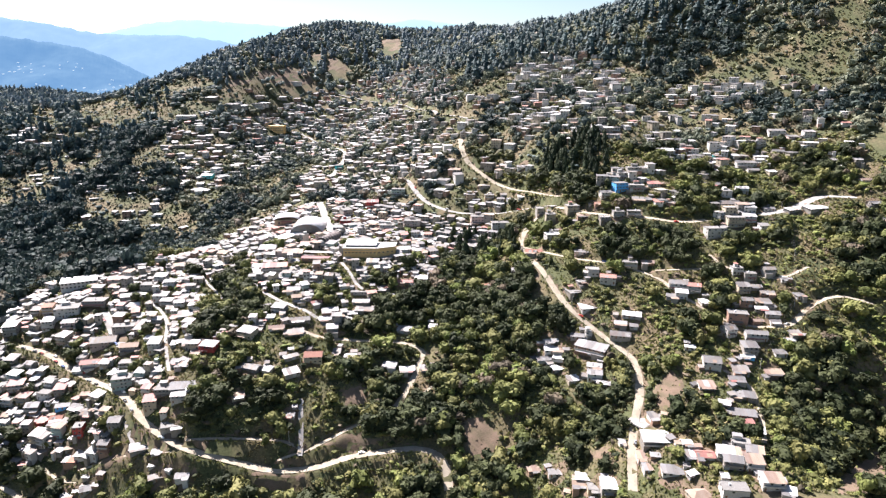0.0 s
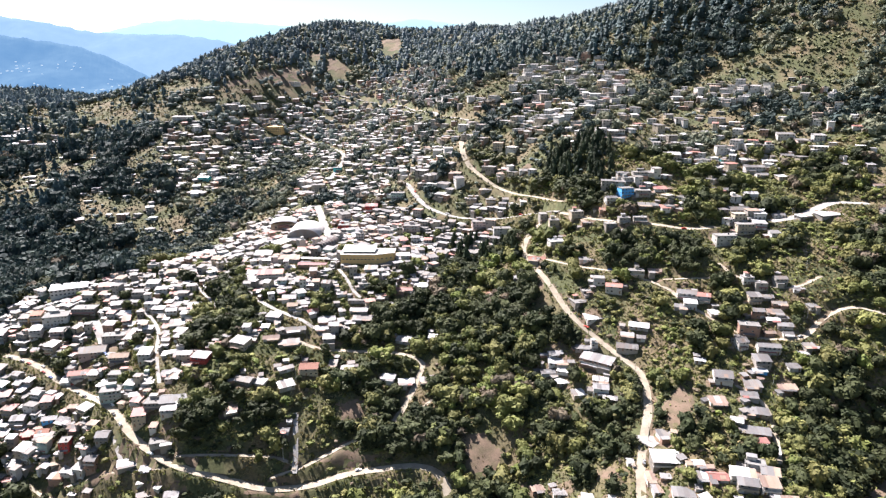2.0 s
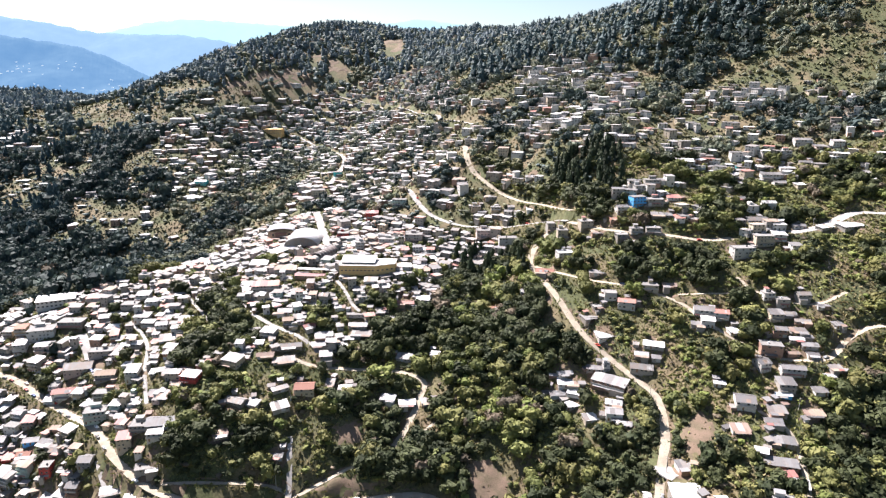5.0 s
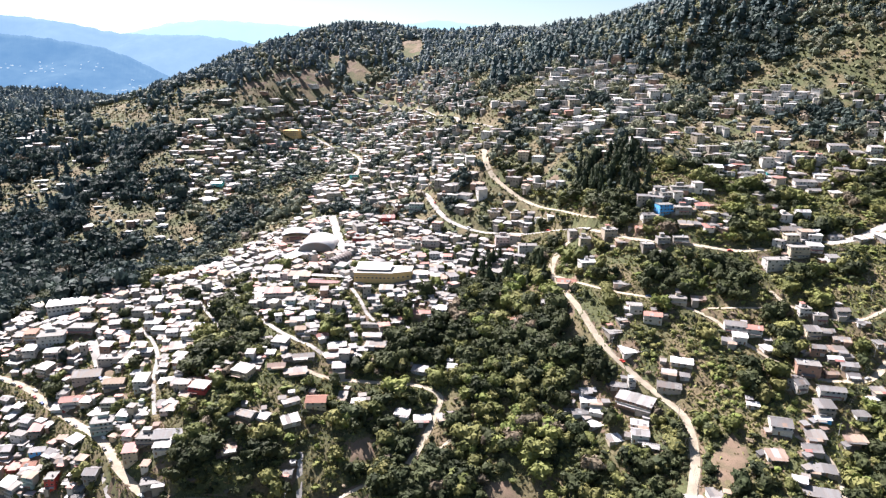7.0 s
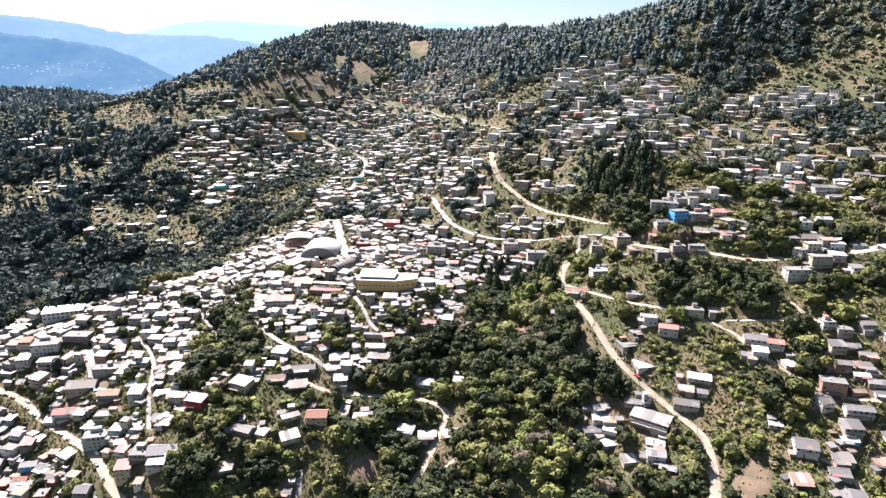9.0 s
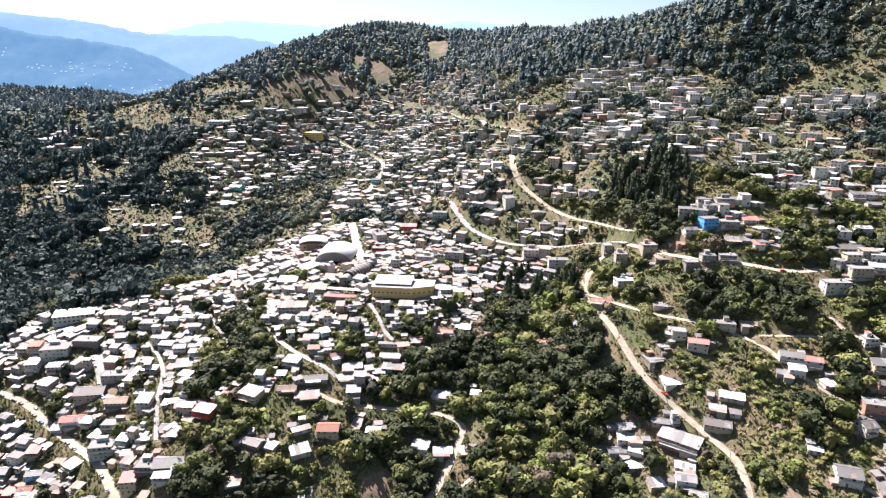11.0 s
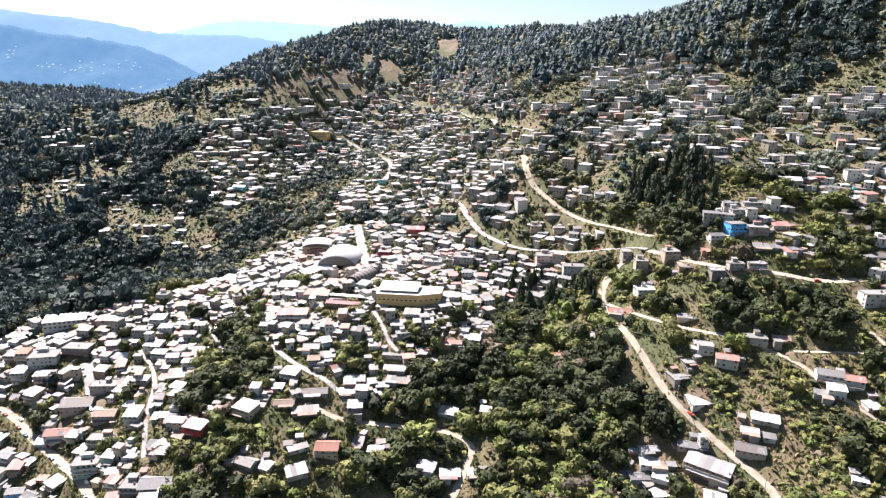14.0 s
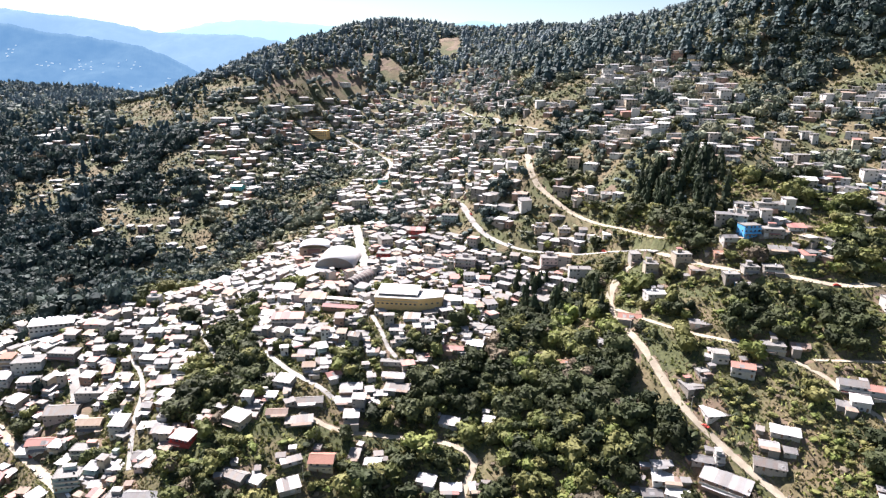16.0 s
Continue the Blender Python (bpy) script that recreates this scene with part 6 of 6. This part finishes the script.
def car_body(pickup, material):
    """Bonnet, cabin and boot from one outline, narrowed at the roof."""
    side = [(-2.1, 0.3), (2.1, 0.3), (2.1, 0.75), (1.1, 0.9), (0.5, 1.42), (-0.5 if pickup else -1.3, 1.42), (-0.65 if pickup else -1.9, 0.92), (-2.1, 0.88)]
    v = [(sx * (0.82 if z < 1.2 else 0.66), y, z) for sx in (-1, 1) for y, z in side]
    n = len(side)
    f = [(i, (i + 1) % n, n + (i + 1) % n, n + i) for i in range(n)] + [tuple(range(n - 1, -1, -1)), tuple(range(n, 2 * n))]
    return mesh_from("body", v, f, [material])


GLASS_MESH = Boxes().box(-0.8, -0.45, 0.98, 0.8, 0.75, 1.32).mesh("windows", [M["glass"]])
WHEEL = wheel_mesh()
PAINT = {k: mat("paint_" + k, c, 0.3, vary=0.05, spec=0.5) for k, c in (("white", (0.75, 0.75, 0.74)), ("red", (0.4, 0.05, 0.04)), ("grey", (0.25, 0.26, 0.27)), ("blue", (0.06, 0.12, 0.3)), ("black", (0.03, 0.03, 0.035)))}
BODIES = {(k, p): car_body(p, m) for k, m in PAINT.items() for p in (False, True)}


def car(x, y, turn, paint, pickup=False):
    ob = new("pickup_truck" if pickup else "car")
    k = ((ROAD_XY - (x, y)) ** 2).sum(1).argmin()
    near = math.hypot(*(ROAD_XY[k] - (x, y))) < ROAD_W[k]
    ob.matrix_world = pose(x, y, (float(ROAD_Z[k]) if near else z_at(x, y)) + 0.06, 0, 0, turn)
    part("body", BODIES[paint, pickup], ob)
    part("windows", GLASS_MESH, ob, "dark glass")
    for sx in (-0.78, 0.78):
        for sy in (-1.35, 1.35):
            part("wheel", WHEEL, ob).matrix_local = pose(sx, sy, 0.3)
    tagged(ob, f"{paint} {'pickup truck' if pickup else 'car'} parked at the side of the road", "car", "parked cars")


crng = random.Random(21)
for road, first, last, count in (("lower_road", 0.62, 0.99, 15), ("lower_road", 0.2, 0.5, 2), ("town_street", 0.1, 0.95, 6), ("east_road", 0.15, 0.5, 2), ("upper_lane", 0.35, 0.8, 2), ("ridge_road", 0.2, 0.8, 2), ("centre_street", 0.3, 0.8, 3)):
    line, z, width = ROAD_LINES[road]
    for c in range(count):
        i = int((first + (last - first) * (c + crng.uniform(-0.2, 0.2)) / max(1, count - 1)) * (len(line) - 2))
        i = max(1, min(len(line) - 2, i))
        t = line[i + 1] - line[i - 1]
        t /= np.linalg.norm(t)
        s = crng.choice((-1, 1)) * (width / 2 - 1.05)
        car(line[i][0] - t[1] * s, line[i][1] + t[0] * s, math.degrees(math.atan2(t[1], t[0])) - 90, crng.choice(list(PAINT)), crng.random() < 0.35)

bm = bmesh.new()
bmesh.ops.create_cone(bm, cap_ends=True, segments=8, radius1=0.17, radius2=0.1, depth=10, matrix=Matrix.Translation((0, 0, 4.2)))
SHAFT = bpy.data.meshes.new("shaft")
bm.to_mesh(SHAFT)
bm.free()
SHAFT.materials.append(M["concrete"])
ARM = Boxes().box(-1.0, -0.06, 8.5, 1.0, 0.06, 8.64).mesh("crossarm", [M["wood"]])
INSULATOR = Boxes().box(-0.06, -0.06, 8.64, 0.06, 0.06, 8.85).mesh("insulator", [M["tank_white"]])


def power_line(points):
    tops = []
    for i, (x, y) in enumerate(points):
        a, b = points[max(0, i - 1)], points[min(len(points) - 1, i + 1)]
        turn = math.degrees(math.atan2(b[1] - a[1], b[0] - a[0])) - 90
        ob = new("utility_pole")
        ob.matrix_world = pose(x, y, z_at(x, y), 0, 0, turn)
        part("shaft", SHAFT, ob)
        part("crossarm", ARM, ob)
        for q in (-0.9, 0.0, 0.9):
            part("insulator", INSULATOR, ob).matrix_local = pose(q, 0, 0)
        tagged(ob, "concrete utility pole with a wooden crossarm", "utility pole", "utility poles")
        tops.append([ob.matrix_world @ Vector((q, 0, 8.85)) for q in (-0.9, 0.0, 0.9)])
    for a, b in zip(tops, tops[1:]):
        for p, q in zip(a, b):
            cu = bpy.data.curves.new("cable", "CURVE")
            cu.dimensions, cu.bevel_depth, cu.bevel_resolution = "3D", 0.035, 0
            sp = cu.splines.new("POLY")
            sp.points.add(10)
            for k in range(11):
                s = k / 10
                w = p.lerp(q, s)
                sp.points[k].co = (w.x, w.y, w.z - 4 * s * (1 - s) * (q - p).length * 0.03, 1)
            cu.materials.append(M["cable"])
            tagged(new("cable", cu), "thin black power cable sagging between poles", "cable", "power cables")


power_line([(209.0, 371.9), (254.4, 421.2), (273.5, 462.8), (295.1, 530.3)])
power_line([(-103.6, 364.6), (-104.2, 413.0), (-101.8, 463.1), (-94.3, 537.3)])
power_line([(118.9, 333.6), (126.7, 389.9), (98.2, 443.2), (77.7, 508.1)])
power_line([(-205.5, 424.8), (-228.4, 488.0), (-233.1, 540.3)])


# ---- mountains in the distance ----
# aerial haze is put on the far surfaces as an even bluish emission
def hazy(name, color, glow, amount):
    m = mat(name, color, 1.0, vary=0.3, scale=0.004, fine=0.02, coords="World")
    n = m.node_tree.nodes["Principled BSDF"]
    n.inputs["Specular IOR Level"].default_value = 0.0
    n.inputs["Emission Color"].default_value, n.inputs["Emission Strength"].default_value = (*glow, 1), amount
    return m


def mountain(label, dist, crest, depth, material, seed, floor=60.0):
    """A far range: crest gives (bearing tangent, height over the sea of valleys)."""
    xs = np.linspace(crest[0][0], crest[-1][0], 420)
    top = np.interp(xs, [c[0] for c in crest], [c[1] for c in crest])
    rows, v = 34, []
    for r in range(rows):
        s = (r / (rows - 1)) * 1.25
        fall = np.clip(1 - abs(s - 0.8) / 0.8, 0, 1) ** 1.1
        y = dist + (s - 0.8) * depth
        x = xs * y
        spur = wave_noise(x + seed * 900, y * 0.45 + 0 * x, 150) * 0.15 + wave_noise(x * 0.6 + seed * 300, y * 0.8 + 0 * x, 70) * 0.05
        rough = wave_noise(x * 0.7, y + 0 * x, 23) * 4 + wave_noise(x * 1.3, y + 0 * x, 7) * 2
        z = floor + (top - floor) * np.clip(fall + spur * (1 - fall) * fall * 4, 0, None) + rough * (0.25 + fall)
        v.append(np.stack([x, y + 0 * x, z], 1))
    v = np.concatenate(v)
    n = len(xs)
    ii = (np.arange(rows - 1)[:, None] * n + np.arange(n - 1)).ravel()
    ob = new("backdrop", quads_mesh("backdrop", v, np.stack([ii, ii + 1, ii + n + 1, ii + n], 1), material, True))
    return tagged(ob, label, "mountain", kind="structure")


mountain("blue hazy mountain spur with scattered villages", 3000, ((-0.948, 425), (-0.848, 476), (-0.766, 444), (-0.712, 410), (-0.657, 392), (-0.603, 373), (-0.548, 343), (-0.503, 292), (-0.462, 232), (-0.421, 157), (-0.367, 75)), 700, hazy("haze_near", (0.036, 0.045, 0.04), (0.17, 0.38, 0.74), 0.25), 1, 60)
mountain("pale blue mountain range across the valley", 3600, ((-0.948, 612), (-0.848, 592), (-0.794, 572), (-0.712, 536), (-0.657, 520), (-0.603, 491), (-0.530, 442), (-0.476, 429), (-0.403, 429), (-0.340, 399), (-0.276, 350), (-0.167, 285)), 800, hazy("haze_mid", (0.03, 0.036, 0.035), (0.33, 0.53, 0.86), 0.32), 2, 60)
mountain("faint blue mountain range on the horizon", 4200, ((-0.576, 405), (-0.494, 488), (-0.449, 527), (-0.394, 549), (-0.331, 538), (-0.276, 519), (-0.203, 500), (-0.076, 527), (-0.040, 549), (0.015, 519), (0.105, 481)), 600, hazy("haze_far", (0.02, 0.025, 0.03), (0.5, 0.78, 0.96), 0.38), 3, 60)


# villages on the far spur
vb, vrng = Boxes(), random.Random(4)
near_range = [o for o in scene.objects if o.name.startswith("backdrop")][0]
co = np.empty(len(near_range.data.vertices) * 3)
near_range.data.vertices.foreach_get("co", co)
co = co.reshape(-1, 3)
low = co[(co[:, 1] < 2850) & (co[:, 2] > 70)]
for k in range(22):
    cx, cy, cz = low[vrng.randrange(len(low))]
    for q in range(vrng.randrange(3, 12)):
        j = ((co[:, 0] - cx - vrng.gauss(0, 38)) ** 2 + (co[:, 1] - cy - vrng.gauss(0, 22)) ** 2).argmin()
        x, y, z = co[j]
        r = vrng.uniform(2, 4)
        vb.box(x - r, y - r, z - 5, x + r, y + r, z + 2.5)
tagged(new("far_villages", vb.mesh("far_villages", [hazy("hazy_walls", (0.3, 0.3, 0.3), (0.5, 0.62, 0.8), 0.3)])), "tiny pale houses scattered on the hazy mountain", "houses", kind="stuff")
